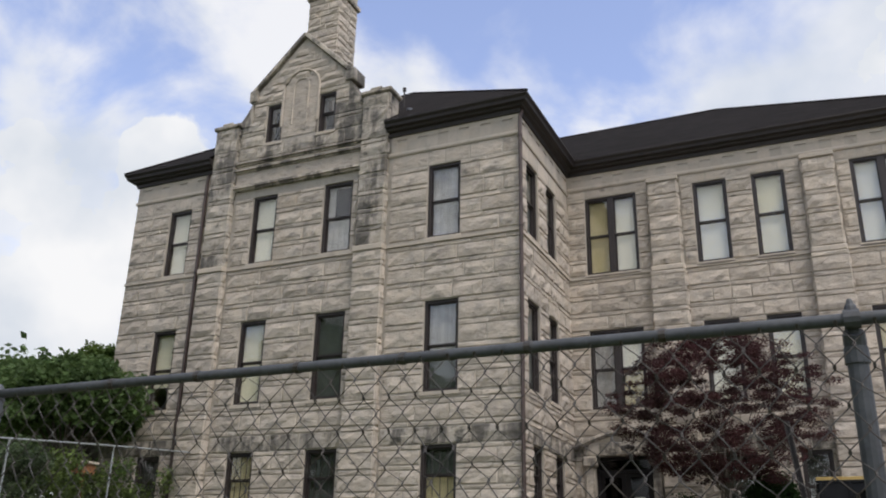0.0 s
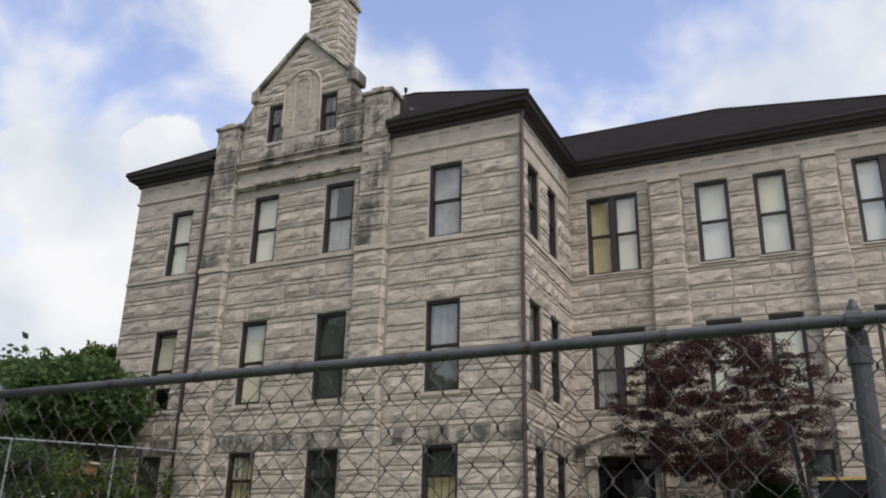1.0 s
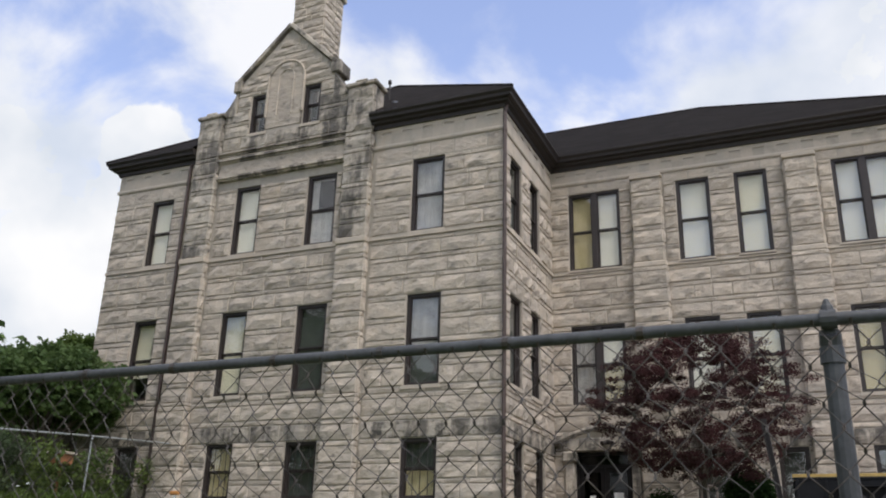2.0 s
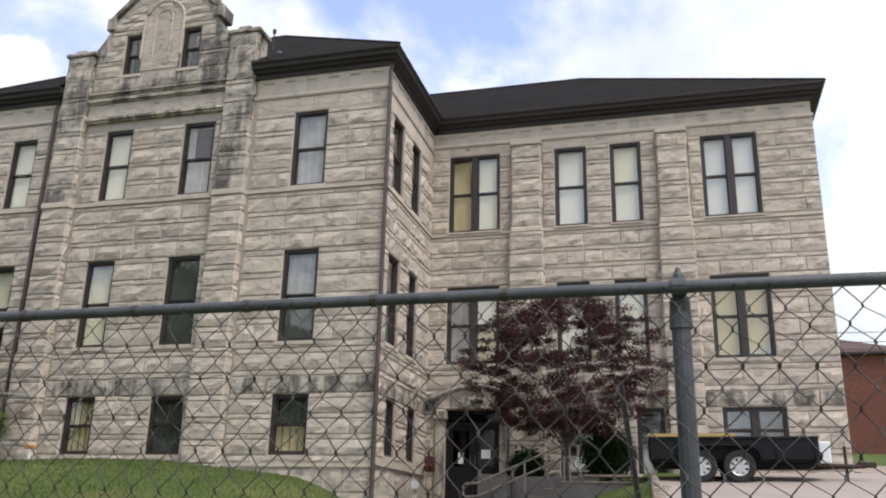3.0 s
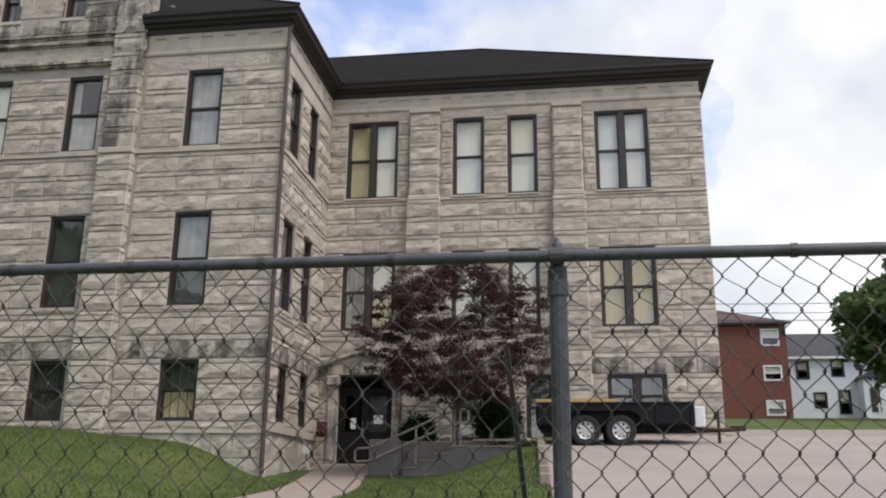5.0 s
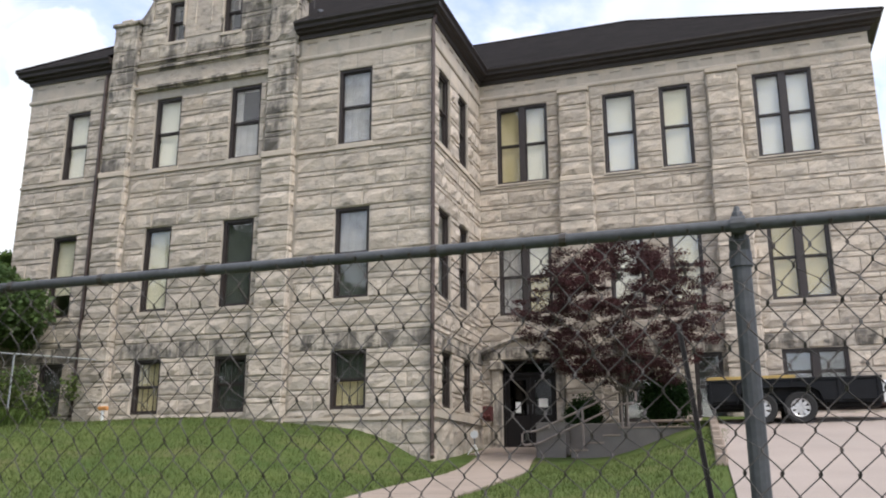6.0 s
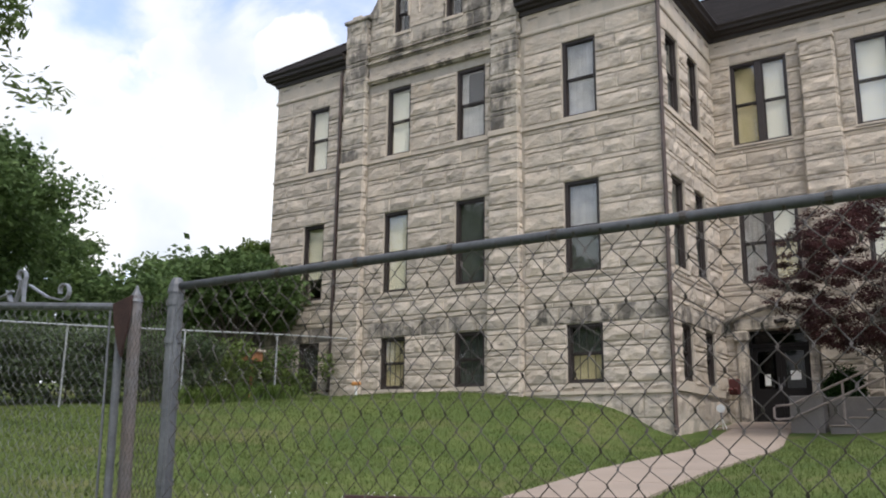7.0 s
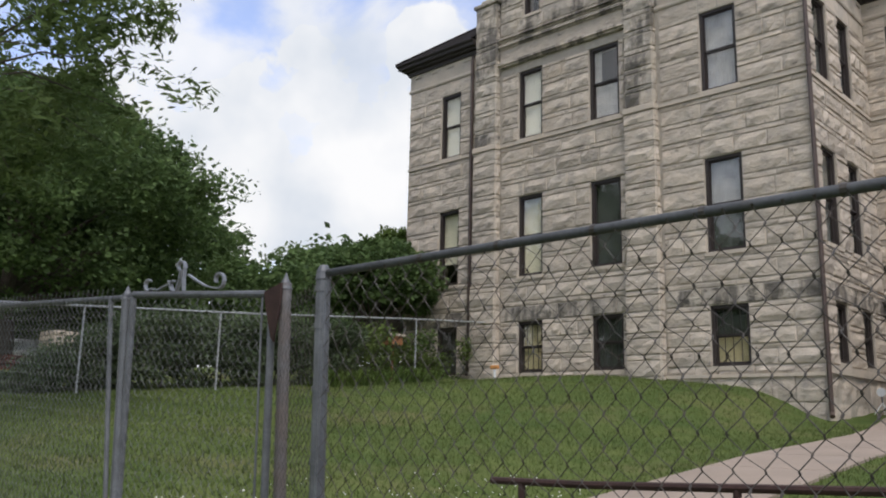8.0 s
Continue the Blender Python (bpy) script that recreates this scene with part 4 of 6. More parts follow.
# ---- walk, steps and paved yard ----
def strip(name, label, cat, edges, dz, material):
    """A paved slab on the ground between two plan lines."""
    bm = bmesh.new()
    rows = []
    for (xa, ya), (xb, yb) in edges:
        n = 6
        rows.append([bm.verts.new((xa + (xb - xa) * k / n, ya + (yb - ya) * k / n, ground_z(xa + (xb - xa) * k / n, ya + (yb - ya) * k / n) + dz)) for k in range(n + 1)])
    for r, q in zip(rows, rows[1:]):
        for k in range(len(r) - 1):
            bm.faces.new((r[k], r[k + 1], q[k + 1], q[k]))
    ret = bmesh.ops.extrude_face_region(bm, geom=list(bm.faces))
    bmesh.ops.translate(bm, vec=(0, 0, -0.14), verts=[g for g in ret["geom"] if isinstance(g, bmesh.types.BMVert)])
    bmesh.ops.recalc_face_normals(bm, faces=bm.faces)
    ob = part(name, bm, material)
    return tagged(ob, label, cat, kind="structure")


def path_strip(y0, y1):
    e = []
    for k in range(5):
        y = y0 + (y1 - y0) * k / 4
        c = path_centre(y)
        e.append(((c - 0.74, y), (c + 0.74, y)))
    return e


y = 0.3
while y < 19.5:
    strip("walk_slab", "tan concrete walk slab leading up to the door", "walkway", path_strip(y + 0.008, y + 1.492), 0.035, M_CONC)
    y += 1.5
strip("landing", "tan concrete landing before the door", "landing", [((-5.3, y), (-3.3, y)) for y in (19.82, 20.5, 21.2, 21.95)], 0.04, M_CONC)
yard = [((1.30 - 0.04 * (y - 9) if y < 20.5 else 0.3, y), (16.0, y)) for y in [0.5 + 0.75 * k for k in range(30)]]
strip("paved_yard", "wide pale concrete driveway with stains", "driveway", yard, 0.03, mat("driveway_concrete", (0.32, 0.27, 0.235), 0.9, var=0.14, scale=0.7, fine=45, bump=0.25, depth=0.006, stain=[((0.28, 0.25, 0.22), 0.56, 0.68, 0.5, (0.5, 0.8, 1)), ((0.14, 0.13, 0.12), 0.64, 0.72, 0.5, (0.9, 2.2, 1))]))
strip("paved_yard_rear", "pale concrete driveway behind the wing end", "driveway", [((5.9, y), (16.0, y)) for y in span(22.3, 30.5, 12)], 0.028, M_CONC)
kerb = thing("kerb", "low weathered concrete kerb along the driveway", "kerb", 0.9, 14, 0, kind="structure")
for k in range(9):
    y0 = 10.5 + k * 1.0
    x0 = 1.30 - 0.04 * (y0 - 9) - 0.9
    zz = ground_z(x0 + 0.9, y0 + 0.5)
    part("kerb_stone", box(x0 - 0.16, y0 - 14 + 0.01, zz - 0.15, x0 + 0.0, y0 - 14 + 0.98, zz + 0.11 + 0.02 * (k % 3), 0.02), M_CONC, kerb)
steps = thing("entrance_steps", "grey concrete steps against a low rendered wall beside the landing", "steps", -1.75, 19.6, 0.9)
STEPS = [(-0.72, -0.14), (-0.30, 0.03), (0.08, 0.20), (0.47, 0.37), (1.3, 0.37)]
# treads in the paler walk concrete, step bodies in the darker grey
for (x, z), (xn, _) in zip(STEPS, STEPS[1:]):
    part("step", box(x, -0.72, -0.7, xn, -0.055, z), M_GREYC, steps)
    part("tread", box(x - 0.03, -0.75, z, xn - 0.004, -0.055, z + 0.035, 0.008), M_CONC, steps, "pale concrete tread")
part("tread", box(1.3, -0.75, 0.37, 2.1, -0.055, 0.405, 0.008), M_CONC, steps, "pale concrete tread")
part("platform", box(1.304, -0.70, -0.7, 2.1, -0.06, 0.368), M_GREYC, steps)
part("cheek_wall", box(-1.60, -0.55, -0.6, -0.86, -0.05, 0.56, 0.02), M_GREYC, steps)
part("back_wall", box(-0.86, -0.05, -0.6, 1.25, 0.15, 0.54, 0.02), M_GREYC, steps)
part("wall_coping", box(0.9, -0.1, 0.54, 2.2, 0.3, 0.60, 0.012), M_CONC, steps)
rail = thing("handrail", "weathered grey-brown double pipe handrail beside the steps", "handrail", -1.75, 18.85, 0.85)
M_RAIL = mat("weathered_rail", (0.30, 0.25, 0.22), 0.6, 0.2, var=0.25, scale=10, fine=60, bump=0.1, depth=0.002)
for dz in (0.0, -0.31):
    part("rail_pipe", tube([(-1.86, 0.1, 0.38 + dz), (-1.58, 0.1, 0.40 + dz), (-1.45, 0.1, 0.44 + dz), (0.46, 0.1, 1.28 + dz), (0.62, 0.1, 1.31 + dz), (0.78, 0.1, 1.31 + dz)], 0.027, 8), M_RAIL, rail)
part("rail_end", tube([(-1.86, 0.1, 0.38), (-1.92, 0.1, 0.33), (-1.92, 0.1, 0.12), (-1.86, 0.1, 0.07)], 0.027, 8), M_RAIL, rail)
part("rail_end", tube([(0.78, 0.1, 1.31), (0.86, 0.1, 1.26), (0.86, 0.1, 1.06), (0.78, 0.1, 1.0)], 0.027, 8), M_RAIL, rail)
for xx, z0, zt in ((-1.25, 0.45, 0.53), (-0.42, -0.1, 0.89), (0.52, 0.42, 1.30), (0.66, 0.42, 1.31)):
    part("rail_post", tube([(xx, 0.1, z0), (xx, 0.1, zt)], 0.026, 8), M_RAIL, rail)


# ---- chain-link fences ----
def link_mesh(name, x0, x1, z_bot, z_top, w, h, r, place, parent, label="", twist=0.0, material=None):
    """Woven wire: zigzag strands that hook into one another; z_bot, z_top: functions of x. place(x, d, z)."""
    verts, faces = [], []
    n = int((x1 - x0) / (w / 2))
    for i in range(n):
        xa, xb = x0 + i * w / 2, x0 + (i + 1) * w / 2
        zb, zt = z_bot(xa), z_top(xa)
        m = int((zt - zb) / (h / 2))
        pts = []
        for j in range(m + 1):
            left = (i + j) % 2 == 0
            sag = 0.006 * math.sin(xa * 5.1 + j * 1.7) + 0.005 * math.sin(j * 0.9 + xa * 2.3)
            px, pz = (xa - w * 0.02 if left else xb + w * 0.02) + sag, zt - j * h / 2 + sag * 0.6
            pts.append((px, 0.003 * (1 if j % 2 else -1), pz + h * 0.035))
            pts.append((px, 0.003 * (-1 if j % 2 else 1), pz - h * 0.035))
        if twist and i % 2 == 0:
            pts.insert(0, (xa, 0.0, zt + twist))
        k0 = len(verts)
        for x, d, z in pts:
            for du, dd in ((r, 0), (0, r), (-r, 0), (0, -r)):
                verts.append(place(x + du, d + dd, z))
        for j in range(len(pts) - 1):
            a, b = k0 + 4 * j, k0 + 4 * j + 4
            for q in range(4):
                faces.append((a + q, a + (q + 1) % 4, b + (q + 1) % 4, b + q))
    ob = pymesh(name, verts, faces, material or M_WIRE, parent, label or "woven diamond wire mesh", smooth=True)
    return tagged(ob, kind="stuff")


YF = -0.05
RAILZ = 0.775


def at_f(x, d, z):
    return (x, YF + d, z)


def post(parent, x, y, z0, z1, r, cap="dome", material=None, foot=0.0):
    """A fence post; foot: how far its foot stands aside of its head."""
    p = part("post", tube([(x + foot, y, z0), (x, y, z1)], r, 12), material or M_GALV, parent, "galvanised steel post")
    if cap == "dome":
        part("post_cap", tube([(x, y, z1 - 0.03), (x, y, z1 + 0.005), (x, y, z1 + 0.022), (x, y, z1 + 0.03)], r * 1.15, 12, r * 0.5), M_GALV, p)
    elif cap == "point":
        part("post_cap", tube([(x, y, z1 - 0.03), (x, y, z1), (x, y, z1 + 0.02), (x, y, z1 + 0.05)], r * 1.2, 12, r * 0.12), M_GALV, p)
    return p


front_fence = thing("chain_link_fence", "grey galvanised chain-link fence with a round top rail", "fence", 0, 0, 0)
def rail_z(x):
    return RAILZ - 0.004 * (x - 1.5) * (1 if x > 1.5 else 0)
M_OLD = mat("dull_dark_galvanised", (0.085, 0.09, 0.098), 0.6, 0.25, var=0.3, scale=9, fine=70, bump=0.15, depth=0.002, stain=[((0.07, 0.055, 0.045), 0.58, 0.72, 0.5, (12, 12, 6))])
part("top_rail", tube([(x, YF, rail_z(x)) for x in span(-1.30, 9.0, 20)], 0.0163, 12), M_OLD, front_fence, "dull grey steel top rail", True)
for x in (1.51, 4.56, 7.6):
    lp = post(front_fence, x, YF + 0.035, -1.1, RAILZ - 0.02, 0.0235, "", M_OLD)
    part("loop_cap", tube([(x, YF + 0.035, RAILZ - 0.10), (x, YF + 0.034, RAILZ - 0.06), (x, YF + 0.033, RAILZ - 0.055), (x, YF + 0.02, RAILZ - 0.03)], 0.0285, 12, 0.025), M_OLD, lp)
    part("eye_top", tube([(x - 0.018, YF, rail_z(x)), (x + 0.018, YF, rail_z(x))], 0.024, 12), M_OLD, lp)
    part("finial", tube([(x, YF, RAILZ + 0.015), (x, YF, RAILZ + 0.03), (x, YF, RAILZ + 0.034)], 0.0155, 10, 0.012), M_OLD, lp)
    part("finial_knob", tube([(x, YF, RAILZ + 0.034), (x, YF, RAILZ + 0.044), (x, YF, RAILZ + 0.049)], 0.0095, 8, 0.005), M_OLD, lp)
ep = post(front_fence, -1.33, YF, -1.05, RAILZ + 0.005, 0.030, foot=0.055)
for z in (0.70, 0.55, 0.30, 0.02, -0.25, -0.5):
    x = -1.33 + 0.03 * (RAILZ - z)
    part("tension_band", tube([(x, YF, z), (x, YF, z + 0.022)], 0.035, 12), M_GALV, ep)
part("tension_bar", tube([(-1.275, YF - 0.028, -0.95), (-1.275, YF - 0.028, RAILZ - 0.04)], 0.007, 6), M_GALV, front_fence)
part("bolt", tube([(-1.29, YF - 0.03, -0.25), (-1.26, YF - 0.05, -0.25)], 0.008, 6), M_RUST, front_fence)
for x in (-0.77, -0.41, -0.03, 0.33, 0.71, 1.07, 2.1, 2.72, 3.35, 3.95):
    part("tie_wire", tube([(x - 0.009, YF, rail_z(x)), (x + 0.009, YF, rail_z(x))], 0.0185, 10), M_WIRE, front_fence)
link_mesh("wire_mesh", -1.27, 6.2, lambda x: ground_z(x, 0) + 0.03, lambda x: rail_z(x) - 0.015, 0.083, 0.098, 0.0023, lambda x, d, z: at_f(x, d - 0.03, z), front_fence)
# loose wire ends hanging from the rail
for x, l in ((2.36, 0.09), (2.45, 0.13), (2.53, 0.07)):
    part("loose_wire", tube([(x, YF - 0.02, RAILZ - 0.01), (x + 0.01, YF - 0.035, RAILZ - 0.05), (x + 0.04, YF - 0.04, RAILZ - l)], 0.002, 5), M_WIRE, front_fence)

gate = thing("walk_gate", "chain-link walk gate with scrolled wire ornament on top", "gate", -2.54, 0.12, 0)
gate.matrix_basis = pose(-2.54, 0.12, 0, 0, 0, 10.5)
def at_gate(x, d, z):
    xx = (x + 2.335) * 0.87 - 0.05
    return (xx + 0.042 - 0.03 * (z - 0.8), d, z - 0.06 * xx)
GT = 0.815
for x in (-1.74, -2.93):
    part("gate_stile", tube([at_gate(x, 0, -0.9), at_gate(x, 0, GT)], 0.019, 10), M_GALV, gate)
part("gate_rail", tube([at_gate(-2.93, 0, GT), at_gate(-1.74, 0, GT)], 0.019, 10), M_GALV, gate)
part("gate_rail", tube([at_gate(-2.93, 0, -0.9), at_gate(-1.74, 0, -0.9)], 0.019, 10), M_GALV, gate)
part("tension_bar", tube([at_gate(-1.79, -0.022, -0.88), at_gate(-1.79, -0.022, GT - 0.02)], 0.006, 6), M_GALV, gate)
link_mesh("wire_mesh", -2.91, -1.77, lambda x: -0.88, lambda x: GT - 0.01, 0.062, 0.068, 0.0016, lambda x, d, z: at_gate(x, d - 0.024, z), gate, material=M_NEWWIRE)
def ribbon(pts, w=0.012, t=0.004):
    """A flat strip bent along points (x, z) of the gate."""
    bm = bmesh.new()
    rows = []
    for i, (x, z) in enumerate(pts):
        x0, z0 = pts[max(0, i - 1)]
        x1, z1 = pts[min(len(pts) - 1, i + 1)]
        l = math.hypot(x1 - x0, z1 - z0)
        nx, nz = -(z1 - z0) / l * t, (x1 - x0) / l * t
        rows.append([bm.verts.new(at_gate(x + sx * nx, d, GT + z + sx * nz)) for sx, d in ((1, -w), (1, w), (-1, w), (-1, -w))])
    for q, u in zip(rows, rows[1:]):
        for j in range(4):
            bm.faces.new((q[j], u[j], u[(j + 1) % 4], q[(j + 1) % 4]))
    bm.faces.new(rows[0])
    bm.faces.new(rows[-1][::-1])
    bmesh.ops.recalc_face_normals(bm, faces=bm.faces)
    return bm


def curl(cx, cz, rr, a0, a1, n=12):
    return [(cx + rr * (1 - 0.35 * k / n) * math.cos(a0 + (a1 - a0) * k / n), cz + rr * (1 - 0.35 * k / n) * math.sin(a0 + (a1 - a0) * k / n)) for k in range(n + 1)]


M_STRIP = mat("bright_steel_strip", (0.24, 0.255, 0.28), 0.4, 0.5, var=0.2, scale=9, fine=60, bump=0)
part("scroll", ribbon([(-2.43, 0.105), (-2.36, 0.075), (-2.28, 0.045), (-2.21, 0.035)] + curl(-2.165, 0.075, 0.045, -1.9, 3.6)), M_STRIP, gate)
part("scroll", ribbon([(-2.56, 0.075), (-2.62, 0.05), (-2.70, 0.025)] + curl(-2.79, 0.055, 0.038, -0.6, -5.4)[::1]), M_STRIP, gate)
part("scroll", ribbon([(-2.47, 0.02), (-2.475, 0.09)] + curl(-2.50, 0.15, 0.035, -0.6, 4.6)), M_STRIP, gate)
part("scroll", ribbon([(-2.53, 0.02), (-2.505, 0.09), (-2.50, 0.13)]), M_STRIP, gate)
part("scroll", ribbon([(-2.57, 0.02), (-2.60, 0.075)], 0.014), M_STRIP, gate)
gate_post = thing("gate_post", "galvanised gate post with a rusted latch plate", "gate post", -1.97, 0.23, -1.0)
post(gate_post, 0.01, 0, -0.1, 1.835, 0.029, "point", mat("rust_stained_pipe", (0.15, 0.125, 0.115), 0.6, 0.3, var=0.3, scale=6, fine=60, bump=0.15, depth=0.002, tint=(0.13, 0.135, 0.145)), foot=0.09)
bm = bmesh.new()
for d in (-0.035, -0.045):
    fs = [bm.verts.new((x, d, z)) for x, z in ((0.035, 1.83), (-0.10, 1.80), (-0.085, 1.73), (-0.03, 1.58), (-0.005, 1.55), (0.03, 1.72))]
    bm.faces.new(fs)
vs = list(bm.verts)
for k in range(6):
    bm.faces.new((vs[k], vs[(k + 1) % 6], vs[6 + (k + 1) % 6], vs[6 + k]))
bmesh.ops.recalc_face_normals(bm, faces=bm.faces)
part("latch_plate", bm, M_RUST, gate_post, "dark rusted steel latch plate")
part("hinge", box(-0.13, -0.03, 0.62, 0.03, 0.03, 0.67, 0.008), M_GALV, gate_post)
part("hinge_bolt", tube([(-0.05, -0.05, 0.64), (-0.05, 0.05, 0.64)], 0.012, 6), M_RUST, gate_post)
link_mesh("wire_mesh", 0.03, 0.66, lambda x: 0.1, lambda x: 1.74, 0.062, 0.068, 0.0016, lambda x, d, z: (x, d - 0.02 - 0.43 * x, z), gate_post)

left_fence = thing("side_street_fence", "long grey chain-link fence with twisted barbed top edge", "fence", 0, 0, 0)
def lrail(x):
    return 0.835 + 0.055 * (-3.09 - x)
YL = 0.02
part("top_rail", tube([(x, YL, lrail(x)) for x in span(-14.5, -3.09, 20)], 0.018, 10), M_GALV, left_fence)
for x in (-3.09, -6.1, -9.1, -12.2):
    post(left_fence, x - (0.03 if x > -4 else 0), YL, ground_z(x, YL) - 0.15, lrail(x) + 0.02, 0.029 if x > -4 else 0.022, "point" if x > -4 else "dome", foot=0.15 if x > -4 else 0.1)
part("tension_bar", tube([(-3.02, YL - 0.01, ground_z(-3.2, YL)), (-3.29, YL - 0.01, lrail(-3.2))], 0.014, 8), M_GALV, left_fence)
link_mesh("wire_mesh", -14.4, -3.15, lambda x: ground_z(x, 0) + 0.03, lambda x: lrail(x) + 0.01, 0.062, 0.068, 0.0016, lambda x, d, z: (x, YL + d - 0.025, z), left_fence, twist=0.045, material=M_NEWWIRE)

back_fence = thing("yard_fence", "pale galvanised chain-link fence along the far side of the lawn", "fence", 0, 0, 0)
XF = -15.2
def brail(y):
    return ground_z(XF + 0.3, y) + 1.72
M_PALE = mat("bright_galvanised", (0.36, 0.38, 0.39), 0.5, 0.3, var=0.15, scale=8, fine=50, bump=0)
part("top_rail", tube([(XF, y, brail(y)) for y in span(0.3, 17.35, 24)], 0.022, 8), M_PALE, back_fence, "pale steel top rail")
for y in (17.3, 14.4, 11.35, 8.3, 5.25, 2.2):
    part("post", tube([(XF, y, ground_z(XF, y) - 0.1), (XF, y, brail(y) + 0.02)], 0.024, 8), M_PALE, back_fence)
link_mesh("wire_mesh", 0.4, 17.3, lambda y: ground_z(XF, y) + 0.03, lambda y: brail(y) - 0.01, 0.10, 0.11, 0.0022, lambda y, d, z: (XF + d + 0.03, y, z), back_fence)

# pipe rail close behind the fence, leaning stake, yellow-topped stand pipe
prail = thing("pipe_rail", "low dark rusted pipe rail on short posts beside the walk", "handrail", -0.7, 0.3, -1.0)
part("rail_pipe", tube([(-0.02, 0, 0.985), (0.4, 0, 0.992), (1.5, 0.0, 1.035), (2.2, 0.0, 1.06)], 0.0135, 8), M_RUST, prail)
for x, z in ((0.12, 0.985), (0.93, 1.01), (1.9, 1.05)):
    part("rail_post", tube([(x, 0, -0.05), (x, 0, z)], 0.0135, 8), M_RUST, prail)
stake = thing("leaning_stake", "dark leaning metal stake standing in the lawn", "stake", 1.38, 2.5, -0.65)
bm = bmesh.new()
for dx, dy, w, d in ((0, 0, 0.013, 0.004), (-0.011, -0.008, 0.003, 0.012), (0.011, -0.008, 0.003, 0.012)):
    add_box(bm, dx - w, dy - d, -0.1, dx + w, dy + d, 1.62)
bmesh.ops.transform(bm, matrix=Matrix.Rotation(radians(-6.5), 4, "Y"), verts=bm.verts)
part("post", bm, M_EAVE, stake)
sp = thing("stand_pipe", "white plastic pipe stub with an orange cap in the lawn", "pipe", -13.75, 16.0, ground_z(-13.75, 16.0))
part("pipe", tube([(0, 0, -0.1), (0, 0, 0.32)], 0.035, 8), M_WHITE, sp)
M_ORANGE = mat("orange_plastic", (0.55, 0.25, 0.08), 0.5, var=0.15, scale=6, fine=40, bump=0)
part("cap", box(-0.14, -0.05, 0.32, 0.14, 0.05, 0.42, 0.02), M_ORANGE, sp)
bird = thing("bird_box", "small orange-brown wooden box on a post by the fence", "bird box", -16.1, 14.4, ground_z(-16.1, 14.4))
M_WOOD = mat("orange_brown_wood", (0.32, 0.14, 0.06), 0.7, var=0.3, scale=8, fine=60, bump=0.2, depth=0.004)
part("post", tube([(0, 0, -0.1), (0, 0, 0.97)], 0.04, 8), M_WOOD, bird)
part("box", box(-0.2, -0.2, 0.95, 0.2, 0.2, 1.22, 0.01), M_WOOD, bird)
part("roof", box(-0.26, -0.25, 1.2, 0.26, 0.25, 1.26, 0.01), M_SMOOTH, bird)

# ---- plants ----
def leaf_mesh(name, clumps, size, material, parent, seed, flat=0.6, label="", long=1.0):
    """Many small leaf blades in clumps (centre, radii, count), denser towards each clump's outside."""
    g = np.random.default_rng(seed)
    vs = []
    for c, rad, n in clumps:
        d = g.normal(size=(n, 3))
        d /= np.linalg.norm(d, axis=1)[:, None]
        r = g.uniform(0.0, 1.0, n) ** 0.45
        pts = np.array(c) + d * r[:, None] * np.array(rad) * g.uniform(0.75, 1.15, n)[:, None]
        a = g.normal(size=(n, 3))
        a[:, 2] *= flat
        a /= np.linalg.norm(a, axis=1)[:, None]
        b = np.cross(a, g.normal(size=(n, 3)))
        b /= np.linalg.norm(b, axis=1)[:, None]
        s = size * g.uniform(0.55, 1.25, n)[:, None]
        a, b = a * s * long, b * s * 0.55
        vs.append(np.stack([pts - a, pts + b - 0.1 * a, pts + a, pts - b - 0.1 * a], axis=1).reshape(-1, 3))
    v = np.concatenate(vs)
    me = bpy.data.meshes.new(name)
    me.from_pydata(v.tolist(), [], np.arange(len(v)).reshape(-1, 4).tolist())
    me.materials.append(material)
    ob = new(name, me)
    ob.parent = parent
    if label:
        tagged(ob, label)
    return ob


def leafmat(name, base, tint, fine=30):
    return mat(name, base, 0.6, var=0.3, scale=1.1, fine=fine, bump=0, tint=tint, piece=0.45, spec=0.15, trans=0.4)


M_LEAF = leafmat("tree_leaves", (0.15, 0.205, 0.07), (0.10, 0.155, 0.055))
M_LEAFD = leafmat("dark_tree_leaves", (0.115, 0.175, 0.06), (0.08, 0.13, 0.048))
M_LEAFY = leafmat("light_shrub_leaves", (0.14, 0.19, 0.05), (0.085, 0.145, 0.04))
M_PURPLE = mat("purple_maple_leaves", (0.085, 0.037, 0.038), 0.7, var=0.3, scale=0.9, fine=30, bump=0, tint=(0.042, 0.027, 0.026), piece=0.35, spec=0.1, trans=0.2)
M_BOX = leafmat("boxwood_leaves", (0.028, 0.062, 0.016), (0.018, 0.045, 0.012))
M_BARK = mat("bark", (0.10, 0.085, 0.07), 0.95, var=0.35, scale=5, fine=35, bump=0.8, depth=0.02)


